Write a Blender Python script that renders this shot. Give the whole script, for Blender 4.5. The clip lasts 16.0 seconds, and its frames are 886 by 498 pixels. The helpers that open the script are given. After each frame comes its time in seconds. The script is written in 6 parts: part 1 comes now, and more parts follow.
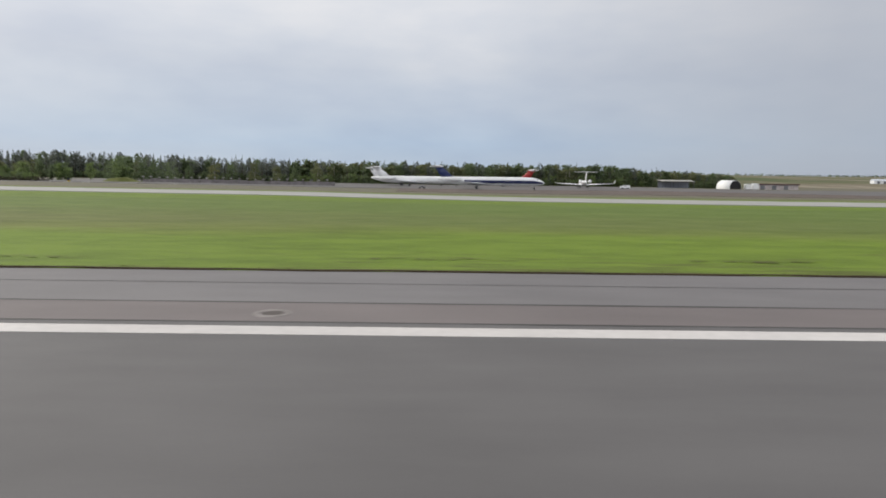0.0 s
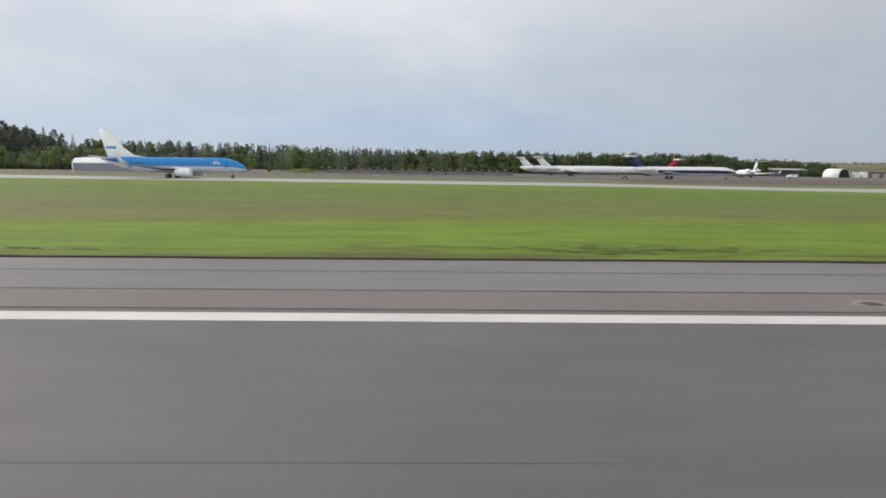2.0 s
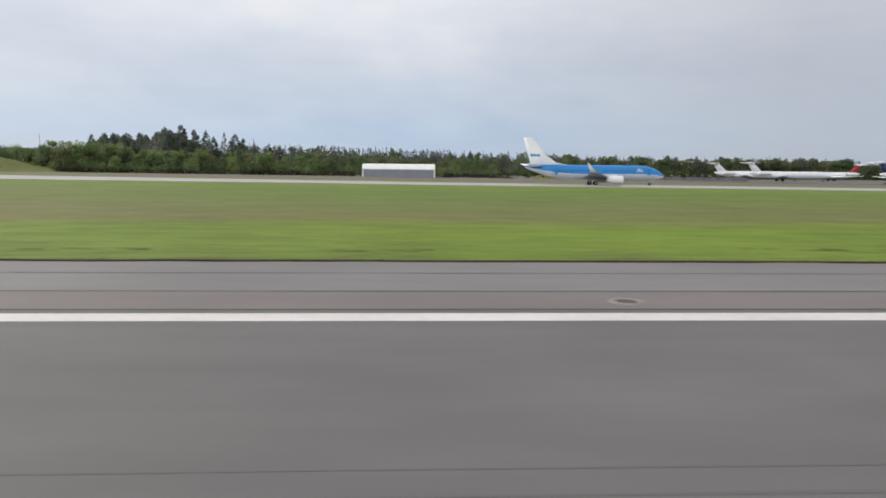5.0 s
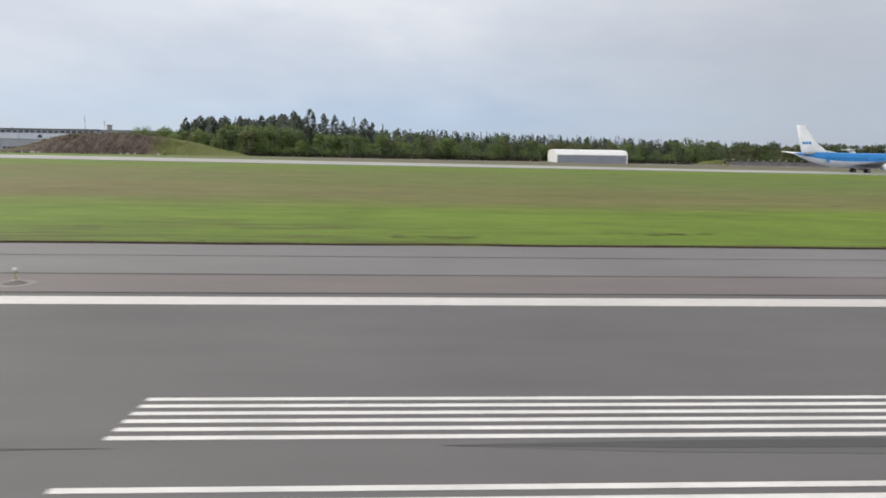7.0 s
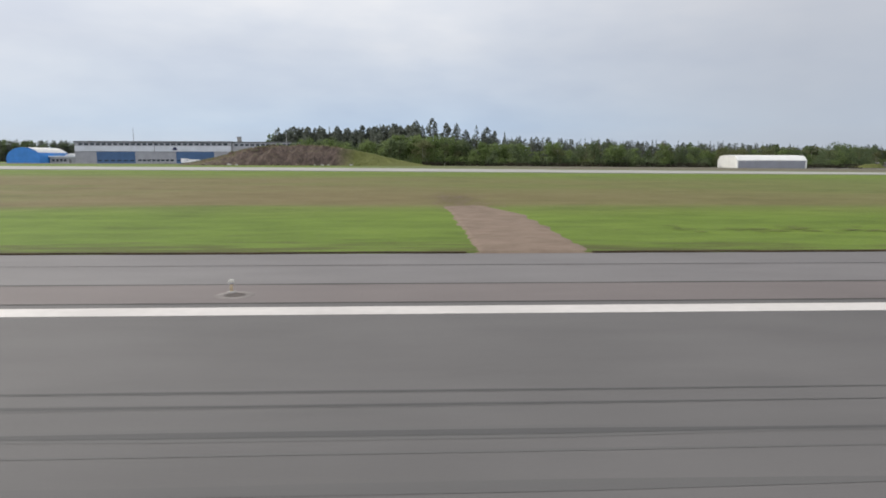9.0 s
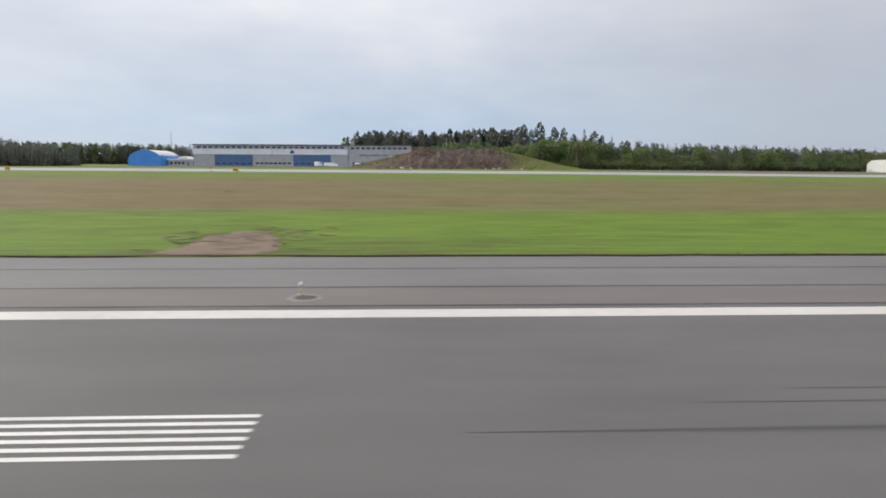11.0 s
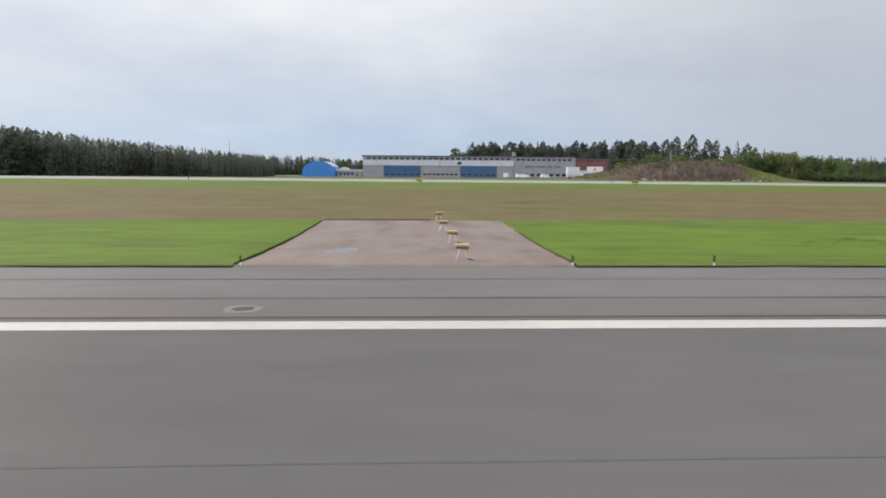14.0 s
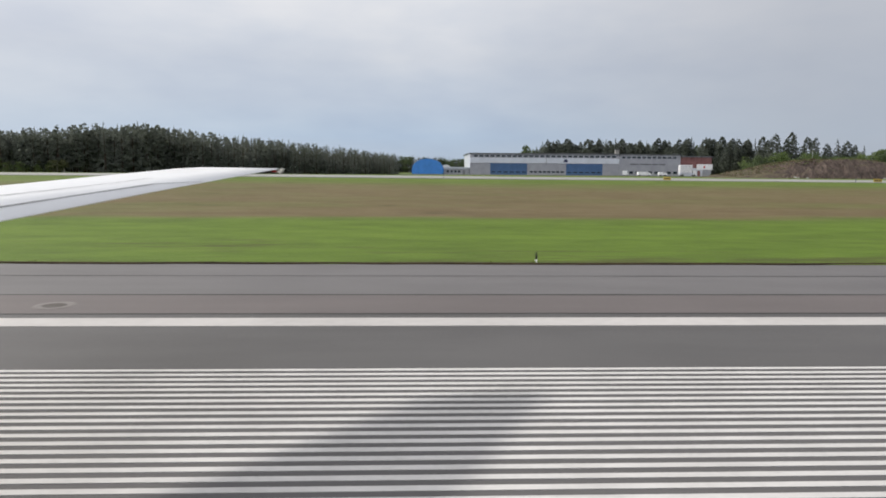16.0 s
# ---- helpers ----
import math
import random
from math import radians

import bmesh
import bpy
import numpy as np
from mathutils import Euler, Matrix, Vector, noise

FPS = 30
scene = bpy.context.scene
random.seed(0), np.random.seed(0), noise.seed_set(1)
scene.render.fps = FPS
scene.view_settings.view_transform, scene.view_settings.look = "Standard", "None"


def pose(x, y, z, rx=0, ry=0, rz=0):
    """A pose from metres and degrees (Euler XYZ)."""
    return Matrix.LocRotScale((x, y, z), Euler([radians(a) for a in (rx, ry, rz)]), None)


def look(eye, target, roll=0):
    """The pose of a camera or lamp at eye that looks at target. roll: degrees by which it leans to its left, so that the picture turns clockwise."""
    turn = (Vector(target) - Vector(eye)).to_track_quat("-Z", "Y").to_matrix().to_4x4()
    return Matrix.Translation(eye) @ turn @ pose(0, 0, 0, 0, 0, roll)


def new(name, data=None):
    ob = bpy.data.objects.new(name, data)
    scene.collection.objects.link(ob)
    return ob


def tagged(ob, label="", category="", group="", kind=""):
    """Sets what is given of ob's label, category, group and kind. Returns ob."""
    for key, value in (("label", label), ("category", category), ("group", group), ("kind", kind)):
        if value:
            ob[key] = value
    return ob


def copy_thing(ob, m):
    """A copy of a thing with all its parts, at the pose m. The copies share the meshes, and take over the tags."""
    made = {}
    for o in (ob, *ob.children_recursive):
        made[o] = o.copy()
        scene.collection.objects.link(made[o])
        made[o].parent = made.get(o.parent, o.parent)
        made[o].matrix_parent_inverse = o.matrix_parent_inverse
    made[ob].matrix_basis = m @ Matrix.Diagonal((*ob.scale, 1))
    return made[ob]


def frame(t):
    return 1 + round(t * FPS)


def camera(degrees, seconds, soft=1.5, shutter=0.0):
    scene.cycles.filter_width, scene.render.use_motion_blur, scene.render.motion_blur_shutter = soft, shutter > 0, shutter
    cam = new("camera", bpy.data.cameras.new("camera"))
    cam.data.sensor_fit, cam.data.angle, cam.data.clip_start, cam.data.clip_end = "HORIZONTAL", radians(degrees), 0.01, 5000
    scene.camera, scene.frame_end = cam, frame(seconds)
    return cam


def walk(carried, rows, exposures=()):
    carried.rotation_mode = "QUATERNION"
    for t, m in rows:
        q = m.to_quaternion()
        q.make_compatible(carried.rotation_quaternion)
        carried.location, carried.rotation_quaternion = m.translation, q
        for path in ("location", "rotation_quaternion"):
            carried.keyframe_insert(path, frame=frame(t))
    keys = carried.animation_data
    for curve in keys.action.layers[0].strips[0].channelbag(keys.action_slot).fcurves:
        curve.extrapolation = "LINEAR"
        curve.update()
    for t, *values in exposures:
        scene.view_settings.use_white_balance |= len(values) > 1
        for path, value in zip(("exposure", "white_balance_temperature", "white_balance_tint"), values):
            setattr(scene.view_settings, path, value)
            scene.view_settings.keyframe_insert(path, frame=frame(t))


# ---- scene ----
# ---- camera ----
cam = camera(67.6, 16.0, soft=1.8, shutter=0.1)
PATH = [  # seconds, x, y, pitch, roll, yaw
    (0.0, 34.5, 0.46, -6.09, -0.71, -0.22), (0.5, 14.75, 0.40, -6.32, -0.33, -0.69),
    (1.0, -5.05, 0.34, -6.81, -0.32, -0.45), (1.5, -24.29, 0.25, -6.56, -0.45, -0.86),
    (2.0, -43.74, 0.15, -7.09, -0.53, -0.67), (2.5, -63.29, 0.02, -6.72, -0.65, -1.55),
    (3.0, -82.77, -0.13, -5.97, -0.81, -1.29), (3.5, -101.70, -0.25, -6.49, -0.61, -1.84),
    (4.0, -120.53, -0.34, -7.02, -0.36, -1.87), (4.5, -138.43, -0.38, -6.67, -0.42, -2.54),
    (5.75, -184.0, -0.33, -7.3, -0.6, -2.6),
    (7.0, -228.01, -0.24, -8.21, -0.81, -2.62), (7.5, -245.00, -0.20, -8.09, -0.78, -1.49),
    (8.0, -261.78, -0.15, -8.32, -0.18, -2.15), (8.5, -278.24, -0.11, -6.76, -0.18, -3.07),
    (9.0, -294.47, -0.08, -7.61, -0.07, -2.36), (10.25, -333.9, -0.07, -7.45, -0.15, -2.5),
    (11.5, -372.12, -0.06, -7.25, -0.24, -2.60), (12.0, -387.16, -0.04, -7.20, -0.26, -2.33),
    (12.5, -401.88, -0.02, -7.25, -0.48, -2.78), (13.0, -416.44, 0.01, -7.40, -0.34, -2.49),
    (13.5, -430.58, 0.06, -6.91, -0.31, -2.54), (14.0, -444.88, 0.10, -6.44, -0.37, -2.54),
    (14.5, -458.68, 0.11, -7.05, -0.49, -2.71), (15.0, -472.69, 0.11, -6.59, -0.44, -2.41),
    (15.5, -485.98, 0.10, -6.63, -0.61, -2.38), (16.0, -499.10, 0.09, -6.71, -0.40, -2.08)]
EYE = 4.09
walk(cam, [(t, pose(x, y, EYE, 90 + p, r, w)) for t, x, y, p, r, w in PATH],
     [(0.0, -0.03), (0.5, -0.06), (1.0, -0.11), (1.5, -0.02), (3.5, 0.06), (7.0, 0.13), (9.0, 0.13), (14.0, 0.16), (15.0, 0.16), (15.5, 0.17), (16.0, -0.02)])

# ---- world, sun ----
SUN_WAY = Vector((-1.364, 0.913, 1.0)).normalized()
sun = new("sun", bpy.data.lights.new("sun", "SUN"))
sun.data.energy, sun.data.angle, sun.data.color = 2.7, radians(2.5), (1.0, 0.95, 0.87)
sun.matrix_world = look(Vector((0, 0, 300)) + SUN_WAY * 100, (0, 0, 300))

world = bpy.data.worlds.new("sky")
scene.world = world
world.use_nodes = True


class Nodes:
    """Short calls for one node tree."""

    def __init__(self, tree):
        self.tree = tree
        tree.nodes.clear()

    def add(self, kind, props=None, **sockets):
        node = self.tree.nodes.new(kind)
        for key, value in (props or {}).items():
            setattr(node, key, value)
        for key, value in sockets.items():
            name = key.replace("_", " ")
            sock = node.inputs[int(key[1:])] if key[0] == "i" and key[1:].isdigit() else node.inputs[name]
            self.put(sock, value)
        return node

    def put(self, sock, value):
        if isinstance(value, bpy.types.NodeSocket):
            self.tree.links.new(value, sock)
        elif isinstance(value, tuple) and len(value) == 3 and sock.type == "RGBA":
            sock.default_value = (*value, 1)
        else:
            sock.default_value = value

    def math(self, op, a, b=0.0, clamp=False):
        return self.add("ShaderNodeMath", {"operation": op, "use_clamp": clamp}, i0=a, i1=b).outputs[0]

    def ramp(self, fac, stops, interpolation="LINEAR"):
        node = self.add("ShaderNodeValToRGB", None, Fac=fac)
        r = node.color_ramp
        r.interpolation = interpolation
        while len(r.elements) < len(stops):
            r.elements.new(0.5)
        for el, (p, c) in zip(r.elements, stops):
            el.position, el.color = p, (*c, 1) if isinstance(c, tuple) else (c, c, c, 1)
        return node.outputs[0]

    def mix(self, fac, a, b, blend="MIX"):
        return self.add("ShaderNodeMix", {"data_type": "RGBA", "blend_type": blend}, i0=fac, i6=a, i7=b).outputs[2]

    def noise(self, vec, scale, detail=4.0, rough=0.55):
        return self.add("ShaderNodeTexNoise", None, Vector=vec, Scale=scale, Detail=detail, Roughness=rough).outputs[0]

    def scaled(self, vec, s):
        return self.add("ShaderNodeMapping", None, Vector=vec, Scale=s).outputs[0]


w = Nodes(world.node_tree)
way = w.add("ShaderNodeTexCoord").outputs["Generated"]
split = w.add("ShaderNodeSeparateXYZ", None, Vector=way)
clear = w.add("ShaderNodeTexSky", {"sky_type": "NISHITA", "sun_disc": False, "sun_elevation": math.asin(SUN_WAY.z),
                                   "sun_rotation": math.atan2(SUN_WAY.x, SUN_WAY.y), "air_density": 1.0, "dust_density": 2.0})
clear_dim = w.mix(1.0, clear.outputs[0], (0.11, 0.11, 0.11), "MULTIPLY")
veil = w.ramp(split.outputs[2], [(0.0, (0.47, 0.56, 0.68)), (0.05, (0.445, 0.56, 0.725)), (0.10, (0.51, 0.58, 0.70)),
                                 (0.16, (0.60, 0.64, 0.72)), (0.24, (0.74, 0.76, 0.81)), (0.34, (0.76, 0.77, 0.79)), (1.0, (0.66, 0.66, 0.68))])
streak = w.scaled(way, (1.0, 1.0, 2.6))
puffs = w.noise(streak, 3.4, 4.0, 0.5)
fine = w.noise(w.scaled(way, (1.0, 1.0, 3.2)), 10.0, 4.0, 0.5)
puff = w.math("ADD", w.math("MULTIPLY", puffs, 0.7), w.math("MULTIPLY", fine, 0.3))
shade = w.ramp(puff, [(0.32, (0.88, 0.90, 0.94)), (0.5, (1.0, 1.0, 1.0)), (0.66, (1.12, 1.09, 1.05))])
cloud = w.mix(1.0, veil, shade, "MULTIPLY")
# duller and greyer towards +x
grey = w.ramp(split.outputs[0], [(0.05, 0.0), (0.5, 1.0)])
cloud = w.mix(w.math("MULTIPLY", grey, 0.6), cloud, (0.415, 0.435, 0.49))
# clouds opposite the sun are lit from the front
lit = w.ramp(w.math("MULTIPLY", split.outputs[1], -1.0), [(0.0, (1.0, 1.0, 1.0)), (0.45, (1.75, 1.72, 1.68))])
cloud = w.mix(1.0, cloud, lit, "MULTIPLY")
dome = w.mix(0.9, clear_dim, cloud)
back = w.add("ShaderNodeBackground", None, Color=dome, Strength=1.0)
out = w.add("ShaderNodeOutputWorld", None, Surface=back.outputs[0])

# ---- materials ----
def material(name, rough=0.6, metal=0.0, spec=0.4):
    m = bpy.data.materials.new(name)
    m.use_nodes = True
    n = Nodes(m.node_tree)
    bsdf = n.add("ShaderNodeBsdfPrincipled", None, Roughness=rough, Metallic=metal)
    bsdf.inputs["Specular IOR Level"].default_value = spec
    n.add("ShaderNodeOutputMaterial", None, Surface=bsdf.outputs[0])
    n.bsdf = bsdf
    n.obj = n.add("ShaderNodeTexCoord").outputs["Object"]
    n.pos = n.add("ShaderNodeNewGeometry").outputs["Position"]
    n.rand = n.add("ShaderNodeObjectInfo").outputs["Random"]
    return m, n


def bump(n, height, strength=0.3, distance=0.02):
    n.put(n.bsdf.inputs["Normal"], n.add("ShaderNodeBump", None, Height=height, Strength=strength, Distance=distance).outputs[0])


def painted(name, color, rough=0.45, metal=0.0, dirt=0.18, scale=1.0, spec=0.4):
    """Paint, plaster or sheet metal with soft stains and grain."""
    m, n = material(name, rough, metal, spec)
    big = n.noise(n.pos, 0.35 * scale, 5)
    small = n.noise(n.pos, 5.0 * scale, 4)
    dark = tuple(c * (1 - dirt * 1.6) for c in color)
    lite = tuple(min(1, c * (1 + dirt * 0.4)) for c in color)
    both = n.math("ADD", n.math("MULTIPLY", big, 0.65), n.math("MULTIPLY", small, 0.35))
    n.put(n.bsdf.inputs["Base Color"], n.ramp(both, [(0.3, dark), (0.62, lite)]))
    bump(n, small, 0.15, 0.01)
    return m


def asphalt(name, dark, lite, along=0.12):
    m, n = material(name, 0.82, 0.0, 0.3)
    lane = n.noise(n.scaled(n.pos, (along, 1.1, 1.0)), 0.6, 4, 0.5)
    patch = n.noise(n.pos, 0.07, 4)
    grain = n.noise(n.pos, 22.0, 3, 0.7)
    mixd = n.math("ADD", n.math("ADD", n.math("MULTIPLY", lane, 0.30), n.math("MULTIPLY", patch, 0.50)), n.math("MULTIPLY", grain, 0.2))
    col = n.ramp(mixd, [(0.3, dark), (0.68, lite)])
    n.put(n.bsdf.inputs["Base Color"], col)
    bump(n, grain, 0.5, 0.012)
    return m


def pad_material():
    """Old brown asphalt with blotches, stains and a darker worn front."""
    m, n = material("pad_asphalt", 0.88, 0.0, 0.2)
    patch = n.noise(n.scaled(n.pos, (0.5, 0.22, 1.0)), 0.8, 4, 0.55)
    grain = n.noise(n.pos, 14.0, 3, 0.7)
    v = n.math("ADD", n.math("MULTIPLY", patch, 0.75), n.math("MULTIPLY", grain, 0.25))
    col = n.ramp(v, [(0.30, (0.150, 0.122, 0.110)), (0.42, (0.222, 0.178, 0.162)), (0.55, (0.258, 0.212, 0.196)), (0.7, (0.290, 0.250, 0.232))])
    n.put(n.bsdf.inputs["Base Color"], col)
    bump(n, grain, 0.4, 0.02)
    return m


def grass_material():
    m, n = material("grass", 0.9, 0.0, 0.15)
    xyz = n.add("ShaderNodeSeparateXYZ", None, Vector=n.pos)
    warp = n.noise(n.scaled(n.pos, (0.02, 0.06, 0.0)), 1.0, 4)
    wob = n.math("MULTIPLY", n.math("SUBTRACT", warp, 0.5), 14.0)
    y = n.math("ADD", xyz.outputs[1], wob)
    tuft = n.noise(n.scaled(n.pos, (0.20, 0.42, 0.0)), 1.0, 6, 0.66)
    streaks = n.noise(n.scaled(n.pos, (0.06, 0.15, 0.0)), 1.0, 4, 0.55)
    blade = n.noise(n.pos, 7.0, 3, 0.7)
    both = n.math("ADD", n.math("ADD", n.math("MULTIPLY", tuft, 0.50), n.math("MULTIPLY", streaks, 0.30)), n.math("MULTIPLY", blade, 0.2))
    green = n.ramp(both, [(0.30, (0.066, 0.082, 0.024)), (0.43, (0.110, 0.154, 0.033)), (0.55, (0.144, 0.200, 0.042)), (0.7, (0.178, 0.224, 0.054))])
    olive = n.ramp(both, [(0.30, (0.074, 0.106, 0.025)), (0.5, (0.116, 0.166, 0.038)), (0.7, (0.160, 0.206, 0.058))])
    dry = n.ramp(both, [(0.30, (0.112, 0.085, 0.042)), (0.5, (0.165, 0.126, 0.066)), (0.72, (0.218, 0.172, 0.096))])
    bare = n.ramp(both, [(0.30, (0.095, 0.082, 0.072)), (0.5, (0.150, 0.130, 0.112)), (0.72, (0.205, 0.182, 0.158))])
    yn = n.math("DIVIDE", y, 200.0)
    # share of dry grass: a belt beyond the mown strip, wide where the ground rises
    westward = n.ramp(n.math("DIVIDE", n.math("ADD", xyz.outputs[0], 420.0), 300.0, True), [(0.0, 1.0), (0.35, 0.85), (0.8, 0.0)])
    belt_w = n.ramp(yn, [(0.268, 0.0), (0.290, 1.0), (0.54, 0.95), (0.62, 0.3), (0.67, 0.06), (0.86, 0.05)])
    belt_e = n.ramp(yn, [(0.238, 0.0), (0.265, 0.55), (0.35, 0.42), (0.44, 0.06), (0.70, 0.04), (0.9, 0.1)])
    share = n.mix(westward, belt_e, belt_w)
    patchy = n.ramp(n.noise(n.scaled(n.pos, (0.022, 0.06, 0.0)), 1.0, 5, 0.6), [(0.36, 0.60), (0.47, 0.9), (0.56, 1.0)])
    fade = n.ramp(n.math("DIVIDE", n.math("ADD", xyz.outputs[0], 60.0), 140.0, True), [(0.0, 1.0), (1.0, 0.25)])
    share = n.math("MULTIPLY", n.math("MULTIPLY", share, patchy), fade)
    far = n.ramp(yn, [(0.25, 0.0), (0.30, 1.0), (0.56, 1.0), (0.64, 0.35)])
    near = n.math("MULTIPLY", n.ramp(n.math("DIVIDE", n.math("ADD", xyz.outputs[1], n.math("MULTIPLY", n.math("SUBTRACT", tuft, 0.5), 5.0)), 200.0), [(0.148, 1.0), (0.178, 0.0)]), 0.55)
    green = n.mix(near, green, olive)
    # fresher and yellower growth towards the east
    fresh = n.ramp(n.math("DIVIDE", n.math("ADD", xyz.outputs[0], 330.0), 250.0, True), [(0.0, (0.91, 1.02, 0.68)), (0.18, (0.94, 1.0, 0.80)), (1.0, (1.05, 1.11, 0.70))])
    green = n.mix(1.0, green, fresh, "MULTIPLY")
    col = n.mix(share, n.mix(far, green, olive), dry)
    # bare ground beyond the taxiway and dull fields far off
    east = n.ramp(n.math("DIVIDE", n.math("ADD", xyz.outputs[0], 330.0), 80.0, True), [(0.0, 0.0), (1.0, 0.85)])
    beyond = n.ramp(n.math("DIVIDE", y, 400.0, True), [(0.46, 0.0), (0.50, 1.0)])
    col = n.mix(n.math("MULTIPLY", east, beyond), col, bare)
    fields = n.ramp(n.noise(n.scaled(n.pos, (0.02, 0.0022, 0.0)), 1.0, 5, 0.6), [(0.40, (0.080, 0.098, 0.042)), (0.49, (0.125, 0.128, 0.068)), (0.56, (0.175, 0.150, 0.105)), (0.66, (0.27, 0.235, 0.18))])
    col = n.mix(n.ramp(n.math("DIVIDE", y, 1000.0, True), [(0.56, 0.0), (0.70, 1.0)]), col, fields)
    # worn soil spots, gathered near the asphalt edge
    spots = n.noise(n.scaled(n.pos, (0.16, 1.1, 0.0)), 1.0, 6, 0.7)
    herd = n.noise(n.scaled(n.pos, (0.035, 0.12, 0.0)), 1.0, 3, 0.6)
    edge = n.ramp(n.math("DIVIDE", xyz.outputs[1], 200.0), [(0.148, 0.10), (0.175, 0.03), (0.24, 0.0)])
    soil = n.ramp(n.math("ADD", n.math("ADD", n.math("MULTIPLY", spots, 0.6), n.math("MULTIPLY", herd, 0.4)), edge), [(0.575, 0.0), (0.66, 1.0)])
    col = n.mix(n.math("MULTIPLY", soil, 0.62), col, (0.075, 0.060, 0.032))
    n.put(n.bsdf.inputs["Base Color"], col)
    bump(n, n.math("ADD", blade, tuft), 0.7, 0.08)
    return m


def foliage(name, dark, lite):
    m = bpy.data.materials.new(name)
    m.use_nodes = True
    n = Nodes(m.node_tree)
    geo = n.add("ShaderNodeNewGeometry")
    rnd = n.add("ShaderNodeObjectInfo").outputs["Random"]
    n1 = n.noise(geo.outputs["Position"], 0.11, 3)
    v = n.math("ADD", n.math("ADD", n.math("MULTIPLY", n1, 0.55), n.math("MULTIPLY", geo.outputs["Random Per Island"], 0.12)), n.math("MULTIPLY", rnd, 0.25))
    col = n.ramp(v, [(0.25, dark), (0.75, lite)])
    d = n.add("ShaderNodeBsdfDiffuse", None, Color=col)
    tr = n.add("ShaderNodeBsdfTranslucent", None, Color=col)
    mx = n.add("ShaderNodeMixShader", None, Fac=0.68, i1=d.outputs[0], i2=tr.outputs[0])
    n.add("ShaderNodeOutputMaterial", None, Surface=mx.outputs[0])
    return m


def soil_material(name, dark, lite, scale=1.0):
    m, n = material(name, 0.95, 0.0, 0.1)
    a = n.noise(n.pos, 0.4 * scale, 6, 0.65)
    b = n.noise(n.pos, 9.0 * scale, 4, 0.7)
    v = n.math("ADD", n.math("MULTIPLY", a, 0.6), n.math("MULTIPLY", b, 0.4))
    n.put(n.bsdf.inputs["Base Color"], n.ramp(v, [(0.3, dark), (0.68, lite)]))
    bump(n, b, 0.6, 0.05)
    return m


def mound_material():
    m, n = material("rocky_soil", 0.95, 0.0, 0.1)
    a = n.noise(n.scaled(n.pos, (1.0, 1.0, 0.35)), 0.30, 6, 0.72)
    b = n.noise(n.scaled(n.pos, (1.0, 1.0, 0.22)), 1.3, 6, 0.75)
    v = n.math("ADD", n.math("MULTIPLY", a, 0.45), n.math("MULTIPLY", b, 0.55))
    rock = n.ramp(v, [(0.34, (0.036, 0.031, 0.031)), (0.46, (0.100, 0.078, 0.068)), (0.55, (0.162, 0.122, 0.104)), (0.62, (0.205, 0.165, 0.145)), (0.72, (0.34, 0.31, 0.29))])
    scrub = n.ramp(b, [(0.3, (0.105, 0.118, 0.036)), (0.7, (0.175, 0.188, 0.066))])
    up = n.add("ShaderNodeSeparateXYZ", None, Vector=n.add("ShaderNodeNewGeometry").outputs["Normal"]).outputs[2]
    px = n.add("ShaderNodeSeparateXYZ", None, Vector=n.pos).outputs[0]
    east = n.ramp(n.math("DIVIDE", n.math("ADD", px, 330.0), 40.0, True), [(0.16, 0.0), (0.34, 1.0)])
    share = n.math("MAXIMUM", n.math("MULTIPLY", n.ramp(up, [(0.78, 0.0), (0.93, 1.0)]), n.ramp(a, [(0.42, 0.0), (0.60, 0.4)])), n.math("MULTIPLY", east, n.ramp(a, [(0.30, 0.6), (0.45, 1.0)])))
    n.put(n.bsdf.inputs["Base Color"], n.mix(share, rock, scrub))
    bump(n, b, 1.0, 0.5)
    return m


def glassy(name, color, rough=0.08):
    m, n = material(name, rough, 0.0, 0.5)
    n.put(n.bsdf.inputs["Base Color"], color)
    return m


